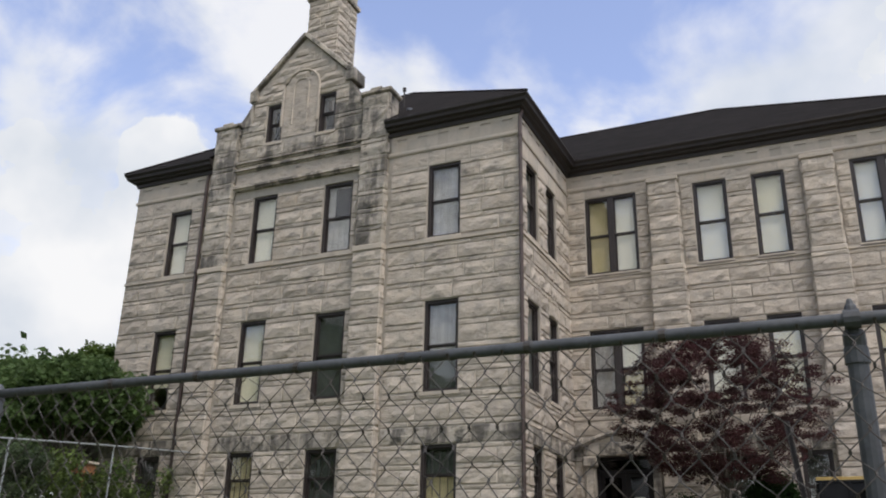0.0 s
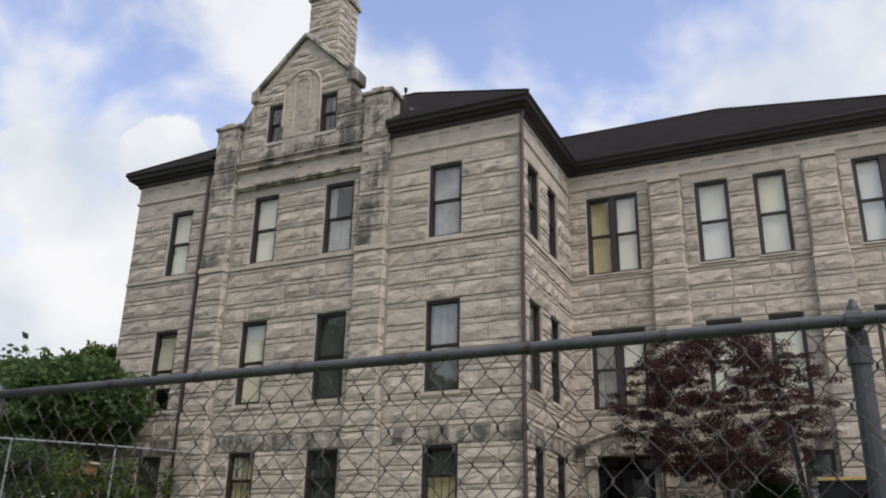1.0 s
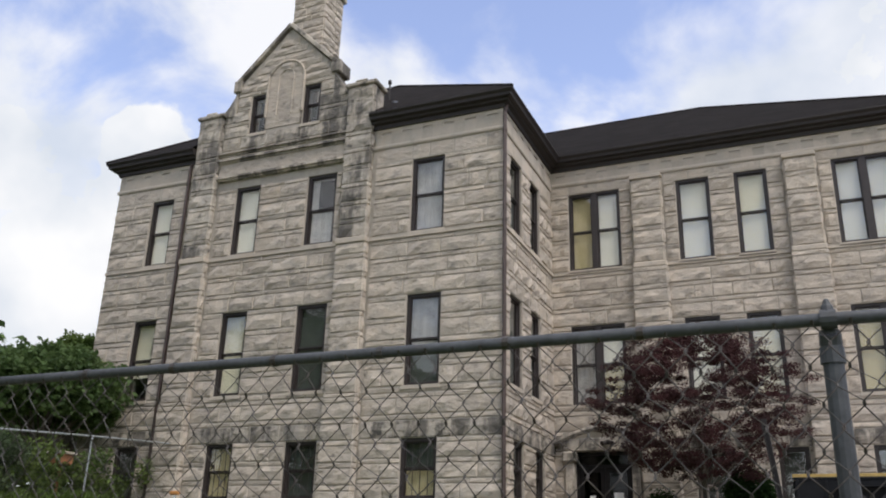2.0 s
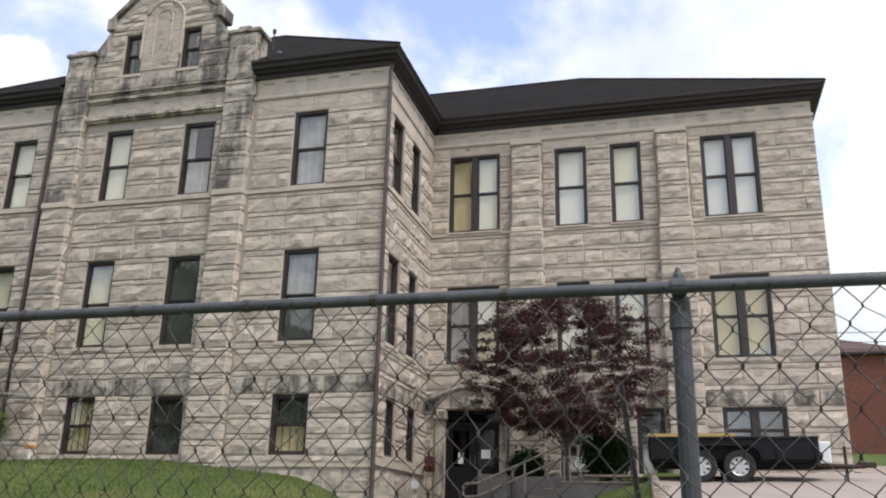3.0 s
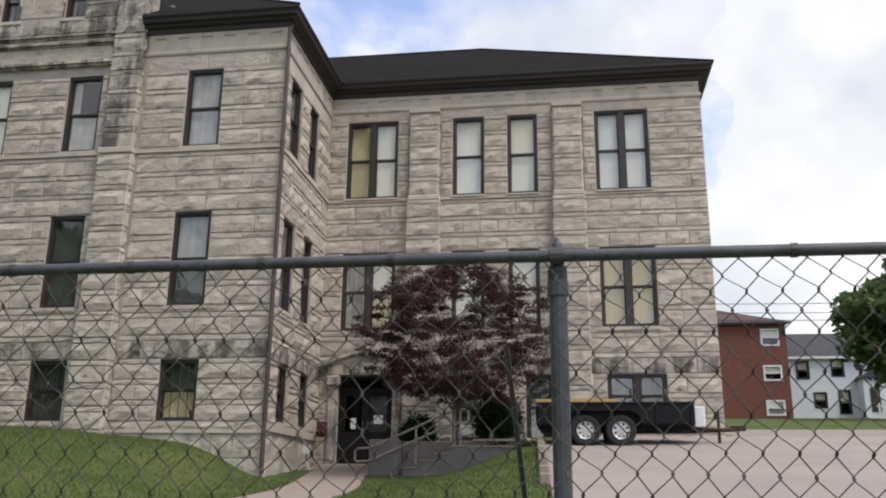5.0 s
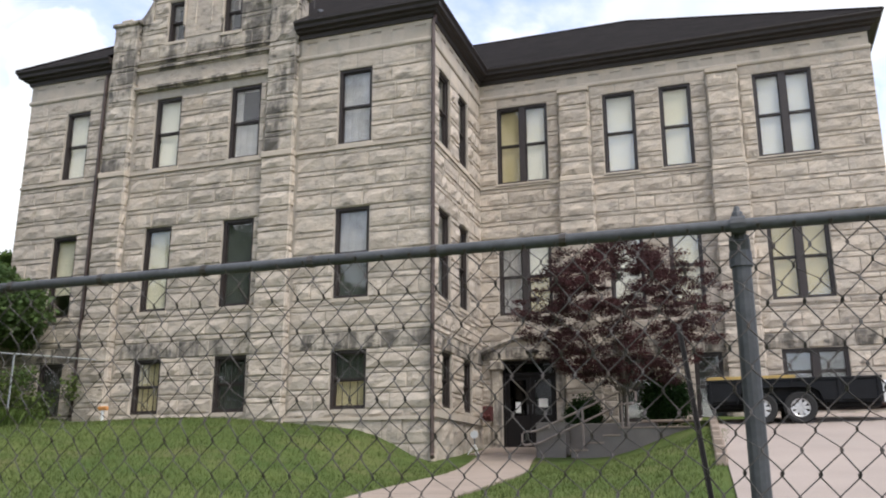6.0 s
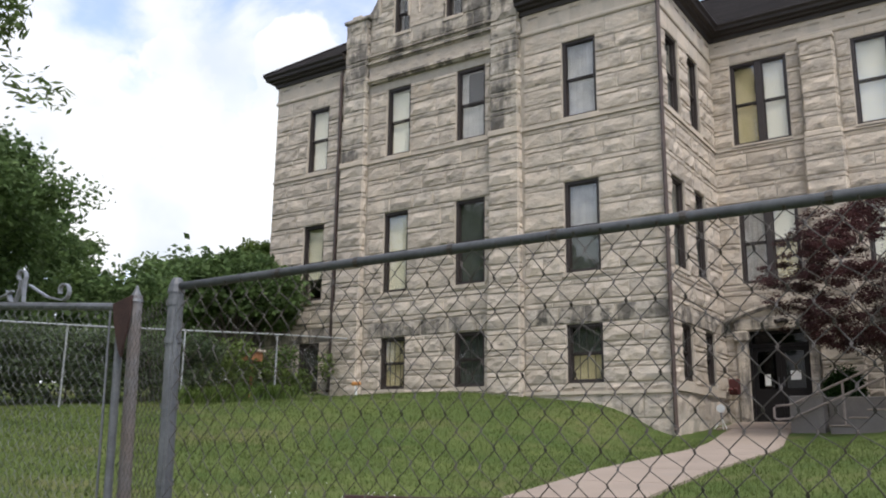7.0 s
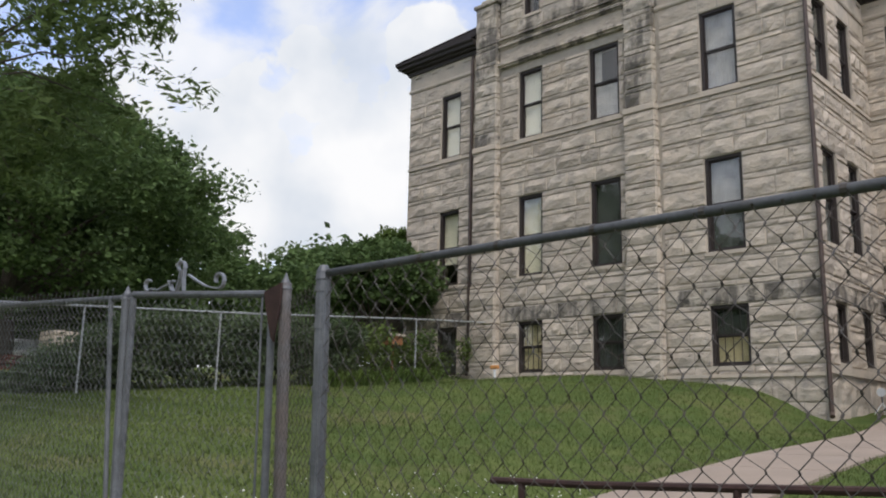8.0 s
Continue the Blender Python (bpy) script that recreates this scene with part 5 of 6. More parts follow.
def tree(name, label, cat, x, y, height, trunk_r, crown_z, crown_r, n_clumps, per, leaf, material, seed, squash=0.8, trunk_to=None, clump=0.32, limbs=7, flat=0.6, low=-0.7, group="", ragged=0.16, long=1.0, layer=0.62):
    rng = random.Random(seed)
    gz = ground_z(x, y)
    t = thing(name, label, cat, x, y, gz, group)
    cz = crown_z
    fork = trunk_to or max(0.4, cz - crown_r * squash * 0.75)
    wood = bmesh.new()
    add_tube(wood, [(0, 0, -0.2), (0.03 * trunk_r, 0.1 * trunk_r, fork * 0.5), (0.4 * trunk_r, -0.2 * trunk_r, fork), (0.2 * trunk_r, 0, cz + 0.2 * crown_r)], trunk_r, 9, trunk_r * 0.4)
    clumps = []
    for k in range(n_clumps):
        u = rng.uniform(0, 2 * math.pi)
        w = rng.uniform(low, 1.0)
        rr = math.sqrt(max(0, 1 - w * w)) * rng.uniform(0.45, 1.0) ** 0.6 * crown_r * rng.uniform(0.96 - ragged, 0.96 + ragged)
        c = Vector((rr * math.cos(u), rr * math.sin(u), cz + w * crown_r * squash * rng.uniform(0.75, 1.05)))
        q = crown_r * clump * rng.uniform(0.6, 1.25)
        clumps.append((tuple(c), (q, q, q * layer), int(per * (0.6 + 0.8 * rng.random()))))
        if k % max(1, n_clumps // (limbs * 3)) == 0:
            mid = Vector((0.2 * trunk_r, 0, fork)).lerp(c, 0.5) + Vector((0, 0, 0.08 * crown_r))
            part("limb", tube([(0.2 * trunk_r, 0, fork * 0.96), tuple(mid), tuple(c)], trunk_r * 0.36, 6, trunk_r * 0.06), M_BARK, t)
    bmesh.ops.recalc_face_normals(wood, faces=wood.faces)
    part("trunk", wood, M_BARK, t, "brown bark trunk", True)
    leaf_mesh("crown", clumps, leaf, material, t, seed, flat, long=long)
    return t


tree("japanese_maple", "small purple-leaved maple with spreading layered branches", "tree", -1.15, 19.0, 6.4, 0.05, 3.25, 2.35, 560, 190, 0.027, M_PURPLE, 21, 0.80, 1.3, 0.12, 7, 0.25, -0.9, ragged=0.26, layer=0.42)
for x, y, r, lab in ((-2.45, 20.65, 0.62, "clipped round dark green boxwood shrub"), (-0.32, 20.5, 0.80, "wide clipped dark green boxwood shrub")):
    sh = thing("boxwood_shrub", lab, "shrub", x, y, ground_z(x, y), group="shrubs by the entrance")
    w = bmesh.new()
    for k in range(5):
        add_tube(w, [(0, 0, -0.15), (0.3 * r * math.cos(k * 1.3), 0.3 * r * math.sin(k * 1.3), 0.6 * r)], 0.03, 5, 0.012)
    part("stems", w, M_BARK, sh)
    leaf_mesh("foliage", [((0, 0, 0.72), (r * 0.86, r * 0.78, 0.72), 10000), ((0.15 * r, 0.05, 0.82), (0.7 * r, 0.65 * r, 0.62), 5000)], 0.036, M_BOX, sh, 31)

tree("shade_tree", "large dark green broadleaf tree beyond the fence", "tree", -30.6, 9.4, 14, 0.45, 5.4, 7.1, 330, 330, 0.115, M_LEAFD, 41, 0.72, 2.6, 0.19, 10, low=-0.8, group="trees beyond the fence")
tree("street_side_tree", "tall dark tree across the street, mirrored in the panes", "tree", -29.0, -12.0, 16, 0.5, 8.5, 7.5, 150, 130, 0.30, M_LEAFD, 61, 0.95, 3.0, 0.24, 8, low=-0.8, group="street trees")
tree("street_side_tree", "tall dark tree across the street, mirrored in the panes", "tree", -19.0, -17.0, 16, 0.5, 8.5, 6.5, 140, 130, 0.30, M_LEAFD, 62, 0.95, 3.0, 0.24, 8, low=-0.8, group="street trees")
tree("shade_tree", "leafy green tree with branches hanging over the fence", "tree", -12.2, 1.2, 10, 0.07, 6.0, 3.45, 230, 85, 0.055, M_LEAF, 42, 0.80, 5.0, 0.17, 12, low=-0.9, group="trees beyond the fence", ragged=0.22, long=1.9)
tree("far_tree", "rounded green tree in the distance", "tree", -44.0, 34.0, 10, 0.4, 4.6, 4.8, 120, 90, 0.30, M_LEAF, 43, 0.9, 3.0, 0.25, group="distant trees")
tree("far_tree", "rounded green tree in the distance", "tree", -33.0, 33.0, 9.5, 0.4, 4.6, 4.8, 120, 90, 0.28, M_LEAFY, 44, 0.8, 3.0, 0.25, group="distant trees")
tree("far_tree", "rounded green tree in the distance", "tree", -40.0, 18.0, 11, 0.4, 5.4, 6.0, 140, 90, 0.30, M_LEAFD, 45, 0.8, 3.0, 0.25, group="distant trees")
tree("far_tree", "rounded green tree in the distance", "tree", -24.0, 36.0, 8.5, 0.35, 3.9, 4.2, 100, 90, 0.26, M_LEAFY, 46, 0.8, 3.0, 0.25, group="distant trees")
tree("fence_side_tree", "dense low dark green shrub tree beside the end wall", "tree", -18.2, 15.6, 4, 0.12, 2.7, 2.0, 130, 130, 0.10, M_LEAFD, 47, 0.62, 1.0, 0.26, low=-0.55)
tree("leafy_sapling", "tall loose light green sapling with upright shoots", "tree", -20.2, 18.4, 5, 0.08, 3.3, 2.0, 80, 80, 0.09, M_LEAFY, 48, 0.75, 1.0, 0.2, low=-0.5)
tree("street_tree", "large dark green tree beside the white house", "tree", 27.5, 62.0, 14, 0.5, 6.6, 6.2, 160, 110, 0.36, M_LEAFD, 49, 0.85, 2.6, 0.24, low=-0.8)
tree("far_tree", "rounded green tree in the distance", "tree", 36.0, 100.0, 14, 0.5, 7.2, 6.0, 100, 80, 0.4, M_LEAF, 50, 0.8, 2.6, 0.25, group="distant trees")

hedge = thing("fence_hedge", "overgrown grey-green hedge along the yard fence", "hedge", -16.2, 8.5, 0.4)
hr = random.Random(9)
cl = []
for k in range(230):
    y = hr.uniform(-4.1, 4.6)
    z = ground_z(-16.2, 8.5 + y) - 0.4
    top = 1.45 * smoothstep(-4.6, -1.9, y) + 0.25 * hr.random()
    cl.append(((hr.uniform(-0.6, 0.7), y, z + max(0.12, top * hr.random() ** 0.6 - 0.12)), (0.40, 0.44, 0.30), 170))
leaf_mesh("foliage", cl, 0.06, leafmat("grey_green_leaves", (0.125, 0.165, 0.085), (0.08, 0.12, 0.06)), hedge, 51)
w = bmesh.new()
for k in range(11):
    y = -3.2 + k * 0.75
    z = ground_z(-16.2, 8.5 + y) - 0.4
    add_tube(w, [(0, y, z - 0.1), (0.1 * math.sin(k), y + 0.1, z + 1.1)], 0.03, 5, 0.01)
tagged(part("brushwood", w, M_BARK, hedge), kind="stuff")
for y, n in ((12.2, 1), (13.3, 2), (11.2, 3), (14.1, 4)):
    lily = thing("day_lily_clump", "bright green arching day lily clump by the fence", "plant", -14.75, y, ground_z(-14.75, y), group="lilies along the fence")
    bm = bmesh.new()
    lr = random.Random(n)
    for k in range(150):
        a, l = lr.uniform(0, 6.28), lr.uniform(0.4, 0.75)
        bx, by = lr.uniform(-0.3, 0.3), lr.uniform(-0.55, 0.55)
        pr = None
        for q in range(4):
            t = q / 3
            px, py, pz = bx + math.cos(a) * l * 0.7 * t, by + math.sin(a) * l * 0.7 * t, l * (1.5 * t - 0.95 * t * t)
            wd = 0.014 * (1 - t * 0.8)
            v2 = (bm.verts.new((px - math.sin(a) * wd, py + math.cos(a) * wd, pz)), bm.verts.new((px + math.sin(a) * wd, py - math.cos(a) * wd, pz)))
            if pr:
                bm.faces.new((pr[0], pr[1], v2[1], v2[0]))
            pr = v2
    tagged(part("foliage", bm, M_LEAFY, lily), kind="stuff")

# ---- trailer ----
M_BLACK = mat("black_enamel", (0.008, 0.009, 0.011), 0.6, spec=0.2, var=0.3, scale=5, fine=40, bump=0.05, depth=0.003)
M_TYRE = mat("tyre_rubber", (0.018, 0.018, 0.018), 0.85, var=0.3, scale=9, fine=60, bump=0.3, depth=0.004)
M_RIM = mat("silver_wheel_paint", (0.55, 0.55, 0.55), 0.35, 0.4, var=0.15, scale=8, fine=40, bump=0)
M_LUMBER = mat("yellow_lumber", (0.52, 0.36, 0.11), 0.7, var=0.2, scale=5, fine=60, bump=0.1, depth=0.003)
TX, TY = 2.0, 19.25
TZ = ground_z(2.3, 18.2) + 0.03
tr = thing("utility_trailer", "black tandem-axle utility trailer with silver wheels", "trailer", TX, TY, TZ)
for yy in (-0.85, 0.85):
    side = bmesh.new()
    add_box(side, -1.22, yy - 0.025, 0.50, 2.33, yy + 0.025, 0.94, 0.01)
    part("side_panel", side, M_BLACK, tr)
    for xx in (-1.17, -0.6, 0.55, 1.5, 2.28):
        part("stake_post", box(xx - 0.03, yy - 0.05, 0.45, xx + 0.03, yy + 0.05, 0.97, 0.005), M_BLACK, tr)
    part("top_rail", box(-1.25, yy - 0.045, 0.94, 2.36, yy + 0.045, 1.0, 0.01), M_BLACK, tr)
    # mudguard over both wheels
    sg = -1 if yy < 0 else 1
    arc = [(-0.62, 0.40), (-0.52, 0.68), (-0.36, 0.78), (0.92, 0.78), (1.08, 0.68), (1.18, 0.40)]
    bm = bmesh.new()
    rows = [[bm.verts.new((x, yy + sg * w, z + dz)) for w, dz in ((0.02, 0), (0.26, 0), (0.26, 0.025), (0.02, 0.025))] for x, z in arc]
    for r, q in zip(rows, rows[1:]):
        for j in range(4):
            bm.faces.new((r[j], q[j], q[(j + 1) % 4], r[(j + 1) % 4]))
    bm.faces.new(rows[0])
    bm.faces.new(rows[-1][::-1])
    bmesh.ops.recalc_face_normals(bm, faces=bm.faces)
    part("mudguard", bm, M_BLACK, tr)
    for xx in (-0.12, 0.68):
        wh = part("wheel", tube([(xx, yy + sg * 0.06, 0.34), (xx, yy + sg * 0.10, 0.34)], 0.06, 10), M_BLACK, tr)
        ty = bmesh.new()
        prof = [(0.20, 0.05), (0.31, 0.045), (0.34, 0.07), (0.34, 0.21), (0.31, 0.235), (0.20, 0.23)]
        n = 28
        rr = [[ty.verts.new((xx + r * math.cos(2 * math.pi * k / n), yy + sg * d, 0.34 + r * math.sin(2 * math.pi * k / n))) for r, d in prof] for k in range(n)]
        for k in range(n):
            for j in range(len(prof)):
                ty.faces.new((rr[k][j], rr[(k + 1) % n][j], rr[(k + 1) % n][(j + 1) % len(prof)], rr[k][(j + 1) % len(prof)]))
        bmesh.ops.recalc_face_normals(ty, faces=ty.faces)
        part("tyre", ty, M_TYRE, wh)
        rim = bmesh.new()
        add_tube(rim, [(xx, yy + sg * 0.16, 0.34), (xx, yy + sg * 0.20, 0.34)], 0.075, 12)
        for k in range(8):
            a = 2 * math.pi * k / 8
            m = Matrix.Translation((xx, yy + sg * 0.19, 0.34)) @ Matrix.Rotation(-a, 4, "Y")
            add_box(rim, 0.05, -0.015, -0.035, 0.19, 0.015, 0.035, 0.0, m)
        ring = [(xx + 0.195 * math.cos(2 * math.pi * k / 24), yy + sg * 0.205, 0.34 + 0.195 * math.sin(2 * math.pi * k / 24)) for k in range(25)]
        add_tube(rim, ring, 0.022, 6)
        part("rim", rim, M_RIM, wh, "silver spoked steel rim")
for xx in (-1.22, 2.33):
    part("end_panel", box(xx - 0.025, -0.82, 0.50, xx + 0.025, 0.82, 0.93, 0.01), M_BLACK, tr)
part("deck", box(-1.22, -0.82, 0.46, 2.33, 0.82, 0.52), M_BLACK, tr)
part("chassis", box(-1.17, -0.6, 0.38, 2.33, 0.6, 0.46), M_BLACK, tr)
for yy in (-0.55, 0.55):
    part("drawbar", tube([(2.28, yy, 0.42), (3.35, 0, 0.42)], 0.045, 6), M_RUST, tr)
part("coupler", box(3.25, -0.08, 0.40, 3.6, 0.08, 0.52, 0.02), M_RUST, tr)
part("jack", tube([(2.97, -0.12, 0.0), (2.97, -0.12, 0.85)], 0.035, 8), M_RUST, tr)
part("jack_foot", box(2.84, -0.25, 0.0, 3.10, 0.02, 0.04), M_RUST, tr)
part("tool_box", box(2.38, -0.55, 0.45, 2.62, 0.55, 0.92, 0.02), M_WHITE, tr, "white metal box on the drawbar")
for k in range(5):
    lb = thing("lumber_board", "long yellow timber board lying across the trailer", "board", TX - 0.1, TY - 0.6 + 0.2 * k, TZ + 1.0, group="boards on the trailer")
    part("board", box(-1.15, -0.08, 0.0, 0.75 - 0.18 * (k % 2), 0.08, 0.085, 0.005), M_LUMBER, lb)

# ---- houses across the yard ----
M_BRICK = mat("red_brick", (0.175, 0.066, 0.046), 0.9, var=0.25, scale=3, fine=22, bump=0.3, depth=0.01)
M_SIDING = mat("white_siding", (0.66, 0.70, 0.74), 0.6, var=0.08, scale=2, fine=20, bump=0.1, depth=0.01)
M_GREYROOF = mat("grey_shingle", (0.07, 0.07, 0.075), 0.95, var=0.3, scale=3, fine=20, bump=0.4, depth=0.02)
M_REDROOF = mat("brown_shingle", (0.10, 0.06, 0.055), 0.95, var=0.3, scale=3, fine=20, bump=0.4, depth=0.02)


def house(name, label, x0, x1, y0, y1, z0, eave, ridge, wall_m, roof_m, wins, frame_m, along="x"):
    h = thing(name, label, "house", (x0 + x1) / 2, (y0 + y1) / 2, z0)
    cx, cy = (x0 + x1) / 2, (y0 + y1) / 2
    def pl(u, d, z):
        return (u - cx, y0 + d - cy, z - z0)
    wall_shell("wall", [x0, x1], [z0 - 1, eave], [w[:4] for w in wins], pl, 0.3, wall_m, h)
    for b in ((x0, y0 + 0.3, x0 + 0.3, y1), (x1 - 0.3, y0 + 0.3, x1, y1), (x0 + 0.3, y1 - 0.3, x1 - 0.3, y1)):
        part("wall", box(b[0] - cx, b[1] - cy, -1, b[2] - cx, b[3] - cy, eave - z0), wall_m, h)
    # added wall in the painted dark colour, for dim house windows
    part("dark_inner_wall", box(x0 + 0.4 - cx, y0 + 2 - cy, 0, x1 - 0.4 - cx, y0 + 2.2 - cy, eave - z0 - 0.1), M_DARK, h)
    bm = bmesh.new()
    o = 0.4
    e, r = eave - z0, ridge - z0
    hw = min((y1 - y0) / 2, (x1 - x0) / 2)
    c = [bm.verts.new(v) for v in ((x0 - o - cx, y0 - o - cy, e), (x1 + o - cx, y0 - o - cy, e), (x1 + o - cx, y1 + o - cy, e), (x0 - o - cx, y1 + o - cy, e))]
    i = hw if along == "hip" else -o
    P, Q = bm.verts.new((x0 + i - cx, 0, r)), bm.verts.new((x1 - i - cx, 0, r))
    for g in ((c[0], c[1], Q, P), (c[1], c[2], Q), (c[2], c[3], P, Q), (c[3], c[0], P), (c[3], c[2], c[1], c[0])):
        bm.faces.new(g)
    bmesh.ops.recalc_face_normals(bm, faces=bm.faces)
    part("roof", bm, roof_m, h)
    part("fascia", box(x0 - o - cx, y0 - o - 0.04 - cy, e - 0.18, x1 + o - cx, y0 - o + 0.02 - cy, e + 0.02), M_EAVE if wall_m is M_BRICK else M_WHITE, h)
    for a, b, c0, d0 in [w[:4] for w in wins]:
        fr = bmesh.new()
        t = 0.12
        for q in ((a - t, a + 0.02, c0 - t, d0 + t), (b - 0.02, b + t, c0 - t, d0 + t), (a, b, d0 - 0.02, d0 + t), (a, b, c0 - t, c0 + 0.02), (a, b, (c0 + d0) / 2 - 0.04, (c0 + d0) / 2 + 0.04)):
            pbox(fr, pl, q[0], q[1], -0.05, 0.1, q[2], q[3])
        bmesh.ops.recalc_face_normals(fr, faces=fr.faces)
        wo = part("window", fr, frame_m, h)
        g = part("pane", one(pl, a, b, 0.06, 0.07, c0, d0), M_GLASS, wo)
        g.visible_shadow = False
        part("blind", one(pl, a + 0.03, b - 0.03, 0.14, 0.16, c0 + (d0 - c0) * 0.45, d0 - 0.03), M_BLINDW, wo)
    return h


house("brick_apartment_house", "three-storey red brick apartment house with small white windows", 6.0, 20.1, 75.0, 86.0, 6.7, 14.75, 17.2, M_BRICK, M_REDROOF,
      [(18.1, 19.4, 12.85, 14.1), (18.1, 19.4, 9.85, 10.95), (18.1, 19.4, 6.95, 8.0), (13.0, 14.3, 12.85, 14.1), (13.0, 14.3, 9.85, 10.95)], M_WHITE, "hip")
wh = house("white_house", "two-storey white sided house with a dark grey roof", 20.9, 31.5, 80.0, 88.0, 7.4, 12.45, 15.3, M_SIDING, M_GREYROOF,
           [(22.0, 22.9, 10.6, 12.0), (25.0, 25.9, 10.8, 12.2), (28.4, 29.4, 10.9, 12.3), (23.3, 24.2, 8.0, 9.2), (25.4, 26.2, 7.5, 9.4)], M_EAVE)
bm = bmesh.new()
ps = [(-2.2, 2.9), (2.4, 2.9), (0.1, 4.3)]
fr = [bm.verts.new((x + 2.6, -6.0, z)) for x, z in ps]
bk = [bm.verts.new((x + 2.6, -3.9, z)) for x, z in ps]
bm.faces.new(fr)
for i in range(3):
    bm.faces.new((fr[i], bk[i], bk[(i + 1) % 3], fr[(i + 1) % 3]))
bmesh.ops.recalc_face_normals(bm, faces=bm.faces)
part("porch_roof", bm, M_GREYROOF, wh)
part("porch", box(0.7, -5.8, -0.8, 4.7, -4.05, 2.9, 0.02), M_SIDING, wh)
part("porch_door", box(1.2, -5.86, 0.0, 2.0, -5.78, 2.1, 0.01), M_EAVE, wh)
picket = thing("picket_fence", "low white picket fence in front of the white house", "fence", 29.5, 72.0, ground_z(29.5, 72))
for k in range(26):
    part("picket", box(-3.6 + 0.30 * k, -0.02, 0.0, -3.44 + 0.30 * k, 0.02, 1.25), M_WHITE, picket)
for z in (0.35, 0.95):
    part("picket_rail", box(-3.7, 0.02, z, 4.2, 0.07, z + 0.1), M_WHITE, picket)
pole = thing("utility_pole", "grey wooden utility pole carrying overhead cables", "utility pole", 27.0, 68.0, ground_z(27, 68))
part("pole", tube([(0.5, 0, -0.5), (0, 0, 4.5), (-0.6, 0, 9.6)], 0.16, 8, 0.12), mat("grey_pole_wood", (0.20, 0.175, 0.15), 0.9, var=0.25, scale=3, fine=30, bump=0.3, depth=0.01), pole)
part("crossarm", box(-1.6, -0.06, 8.9, 0.5, 0.06, 9.05), M_BARK, pole)
for k, z in enumerate((8.95, 8.2, 7.6)):
    part("cable", tube([(-0.55 + 60 * t, -0.1 * k, z + 3.2 * t - 5.0 * t * (1 - t) * 0.5) for t in (0, 0.1, 0.2, 0.4, 0.6, 1)], 0.025, 4), M_EAVE, pole)
    part("cable", tube([(-0.55 - 60 * t, 10 * t, z + 5.0 * t - 3.0 * t * (1 - t)) for t in (0, 0.1, 0.2, 0.4, 0.6, 1)], 0.025, 4), M_EAVE, pole)

# ---- far left beyond the fence ----
def pallet(label, x, y, rows, m, seed):
    pal = thing("stone_pallet", label, "stone stack", x, y, ground_z(x, y), group="pallets beyond the fence")
    pr = random.Random(seed)
    for k in range(rows):
        for j in range(4):
            part("stone", box(-0.55 + pr.uniform(-0.04, 0.04), -0.72 + 0.36 * j + pr.uniform(-0.03, 0.03), 0.1 + 0.155 * k, 0.5, -0.40 + 0.36 * j, 0.24 + 0.155 * k, 0.02), m, pal)
    part("pallet", box(-0.6, -0.78, 0.0, 0.6, 0.78, 0.1), M_WOOD, pal)


pallet("stack of pale building stones on a pallet beyond the fence", -25.0, 9.35, 7, M_SMOOTH, 4)
pallet("low stack of white building stones on a pallet", -26.5, 11.0, 6, mat("white_stone", (0.62, 0.60, 0.57), 0.9, var=0.2, scale=5, fine=40, bump=0.3, depth=0.01), 6)
pallet("low stack of dark red bricks on a pallet", -27.5, 9.0, 3, mat("dark_red_brick", (0.14, 0.045, 0.035), 0.9, var=0.25, scale=5, fine=40, bump=0.3, depth=0.01), 8)

car = thing("parked_car", "small white parked car beyond the yard fence", "car", -33.5, 11.4, ground_z(-33.5, 11.4))
bm = bmesh.new()
prof = [(-2.0, 0.35), (-2.05, 0.75), (-1.2, 0.88), (-0.6, 1.35), (0.7, 1.38), (1.35, 0.92), (2.0, 0.85), (2.05, 0.35)]
l = [bm.verts.new((x, -0.8 + (0.12 if z > 1.0 else 0), z)) for x, z in prof]
r = [bm.verts.new((x, 0.8 - (0.12 if z > 1.0 else 0), z)) for x, z in prof]
bm.faces.new(l)
bm.faces.new(r[::-1])
for i in range(len(prof)):
    bm.faces.new((l[i], r[i], r[(i + 1) % len(prof)], l[(i + 1) % len(prof)]))
bmesh.ops.recalc_face_normals(bm, faces=bm.faces)
part("body", bm, M_WHITE, car)
for sx in (-1.25, 1.25):
    for sy in (-0.78, 0.78):
        part("tyre", tube([(sx, sy - 0.09, 0.32), (sx, sy + 0.09, 0.32)], 0.32, 16), M_TYRE, car)
for sy in (-0.815, 0.815):
    part("side_window", box(-0.55, sy - 0.01 if sy < 0 else sy - 0.02, 0.95, 0.85, sy + 0.02 if sy < 0 else sy + 0.01, 1.22), M_DGLASS, car)

# thicket closing the view under the far trees
thicket = thing("thicket", "tangled green thicket under the distant trees", "thicket", -30, 24, 0)
tr_ = random.Random(77)
cl = []
for k in range(260):
    t = k / 259
    x, y = -60 + 42 * t + tr_.uniform(-2, 2), 14 + 18 * t + tr_.uniform(-2.5, 2.5)
    z = ground_z(x, y)
    cl.append(((x + 30, y - 24, z + tr_.uniform(0.3, 5.6)), (1.9, 1.9, 1.4), 170))
tagged(leaf_mesh("foliage", cl, 0.20, M_LEAFD, thicket, 78), kind="stuff")
lowhedge = thing("low_shrubs", "low leafy shrubs along the inner side of the yard fence", "shrub", -16.6, 14.5, 1.2)
cl = []
for k in range(46):
    y = tr_.uniform(-2.4, 3.0)
    cl.append(((tr_.uniform(-1.2, 0.9), y, tr_.uniform(0.0, 1.5)), (0.45, 0.45, 0.36), 150))
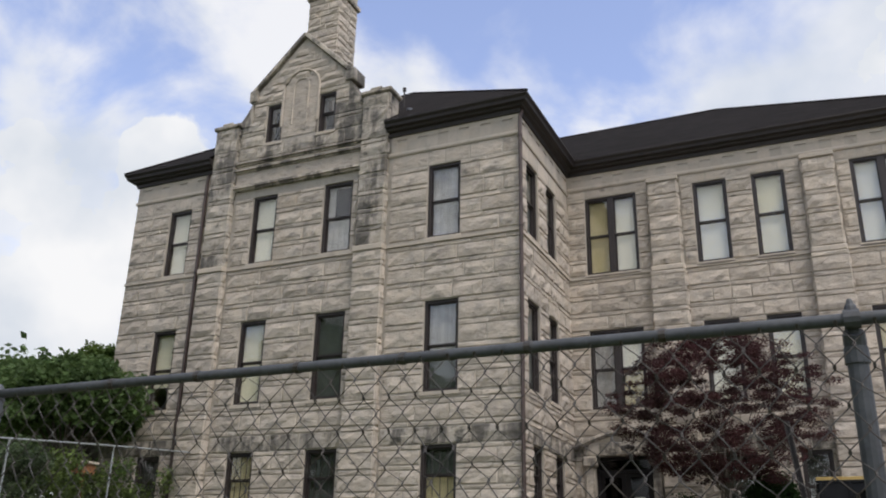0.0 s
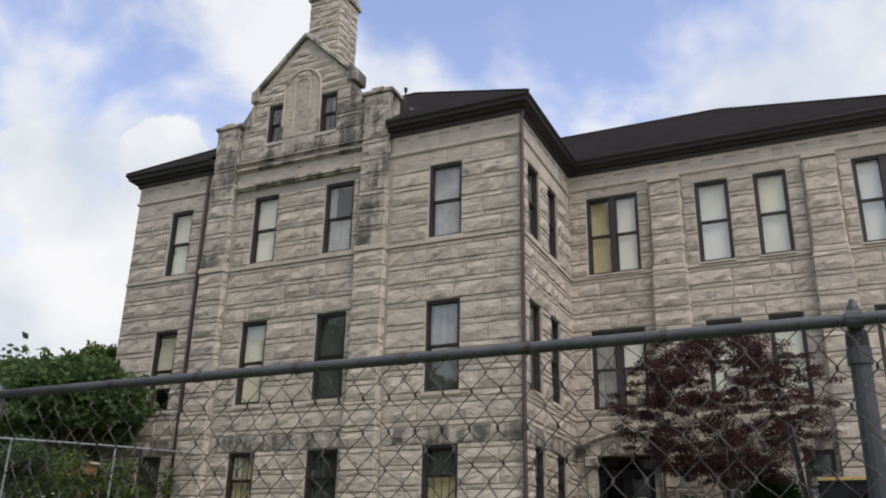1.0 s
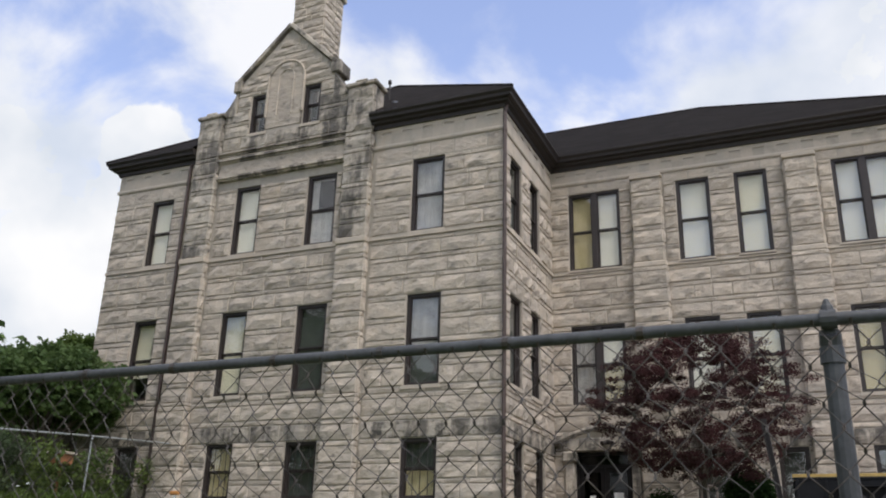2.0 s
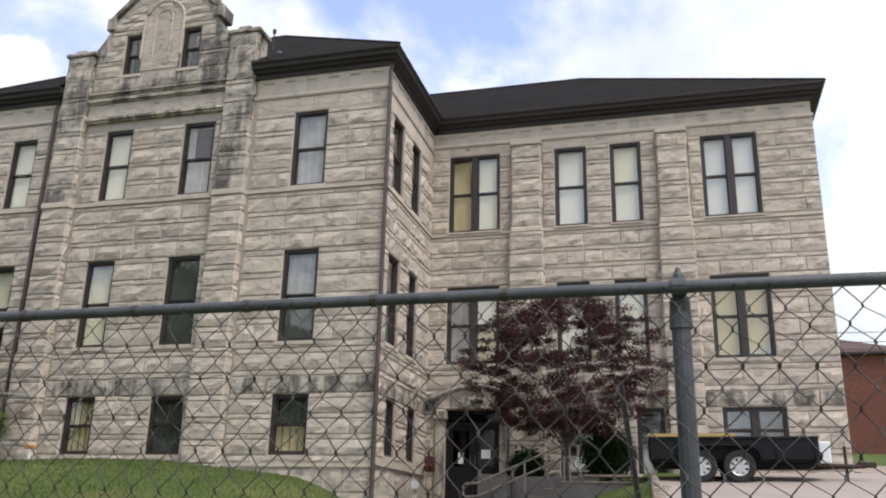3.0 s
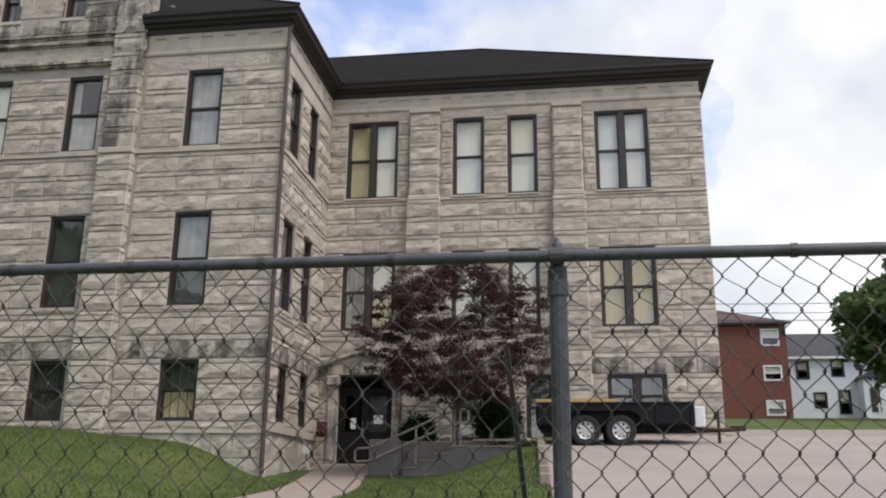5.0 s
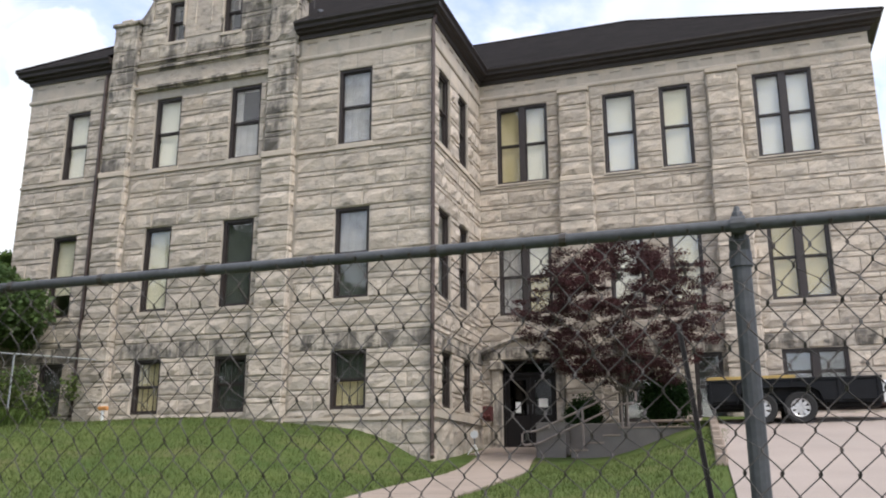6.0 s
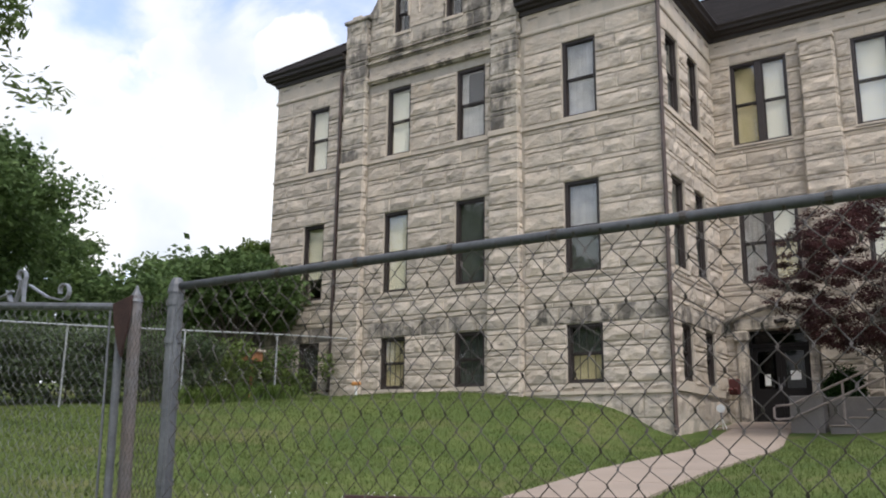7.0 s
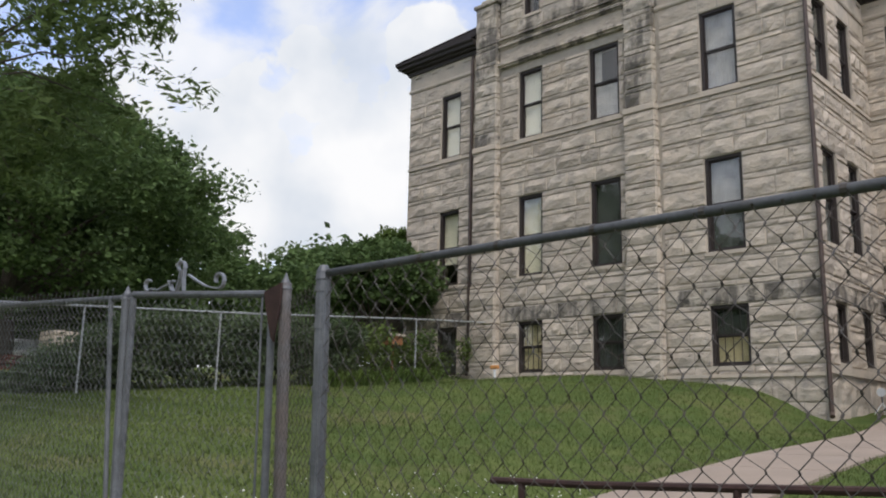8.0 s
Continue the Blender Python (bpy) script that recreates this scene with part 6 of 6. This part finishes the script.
leaf_mesh("foliage", cl, 0.07, M_LEAFY, lowhedge, 79)

# blades of grass
g = np.random.default_rng(5)
N = 90000
gxs = g.uniform(-15.0, 1.2, N)
gys = 0.4 + 16.9 * g.uniform(0, 1, N) ** 1.25
ok = np.array([abs(x - path_centre(y)) > 0.72 and not (x > XB - 0.3 and y > YA - 0.3) for x, y in zip(gxs, gys)])
gxs, gys = gxs[ok], gys[ok]
hz = np.array([ground_z(x, y) for x, y in zip(gxs, gys)])
an = g.uniform(0, 2 * np.pi, len(gxs))
hh = g.uniform(0.025, 0.075, len(gxs))
wd = 0.006 + 0.004 * g.uniform(0, 1, len(gxs))
lean = g.normal(0, 0.025, (len(gxs), 2))
tri_v = np.stack([np.stack([gxs - np.cos(an) * wd, gys - np.sin(an) * wd, hz], 1), np.stack([gxs + np.cos(an) * wd, gys + np.sin(an) * wd, hz], 1), np.stack([gxs + lean[:, 0], gys + lean[:, 1], hz + hh], 1)], 1).reshape(-1, 3)
grass = pymesh("grass", tri_v.tolist(), np.arange(len(tri_v)).reshape(-1, 3).tolist(), leafmat("grass_blades", (0.145, 0.185, 0.06), (0.11, 0.15, 0.045)))
tagged(grass, "short uneven green grass blades of the lawn", "grass", kind="stuff")

# clover flowers in the lawn
cg = np.random.default_rng(8)
cv, cf = [], []
for k in range(420):
    x, y = cg.uniform(-5.5, -1.8), 1.2 + 4.5 * cg.uniform() ** 1.5
    if abs(x - path_centre(y)) < 0.8:
        continue
    z = ground_z(x, y) + cg.uniform(0.04, 0.08)
    r = cg.uniform(0.006, 0.011)
    b0 = len(cv)
    cv += [(x + r, y, z), (x, y + r, z), (x - r, y, z), (x, y - r, z), (x, y, z + r), (x, y, z - r)]
    cf += [tuple(b0 + i for i in q) for q in ((0, 1, 4), (1, 2, 4), (2, 3, 4), (3, 0, 4), (1, 0, 5), (2, 1, 5), (3, 2, 5), (0, 3, 5))]
tagged(pymesh("clover_flowers", cv, cf, M_PAPER), "small white clover flowers scattered in the lawn", "flowers", kind="stuff")

# ---- stone blocks of the walls ----
wr = random.Random(17)
BAY = [(-15.86, -14.80, -1, 13.0), (-10.45, -9.38, -1, 13.0)]
stones(wing_front, at_a, XL, XB + 0.03, A_COURSES, A_OPEN + BAY + [(PIL_L[1], PIL_R[0], 11.2, 13)], M_STONE, 300, wr)
stones(wing_side, at_b, YA + 0.005, YC, A_COURSES, B_OPEN, M_STONE, 220, wr, rough=0.045)
PIERS = [(-3.07, -2.09, -1, 11.4), (1.22, 2.15, -1, 11.4)]
stones(rear_front, at_c, XB, XR + 0.03, C_COURSES, C_OPEN + C_LOW + PIERS + [(-5.3, -3.0, -1, 3.95)], M_STONE, 300, wr)
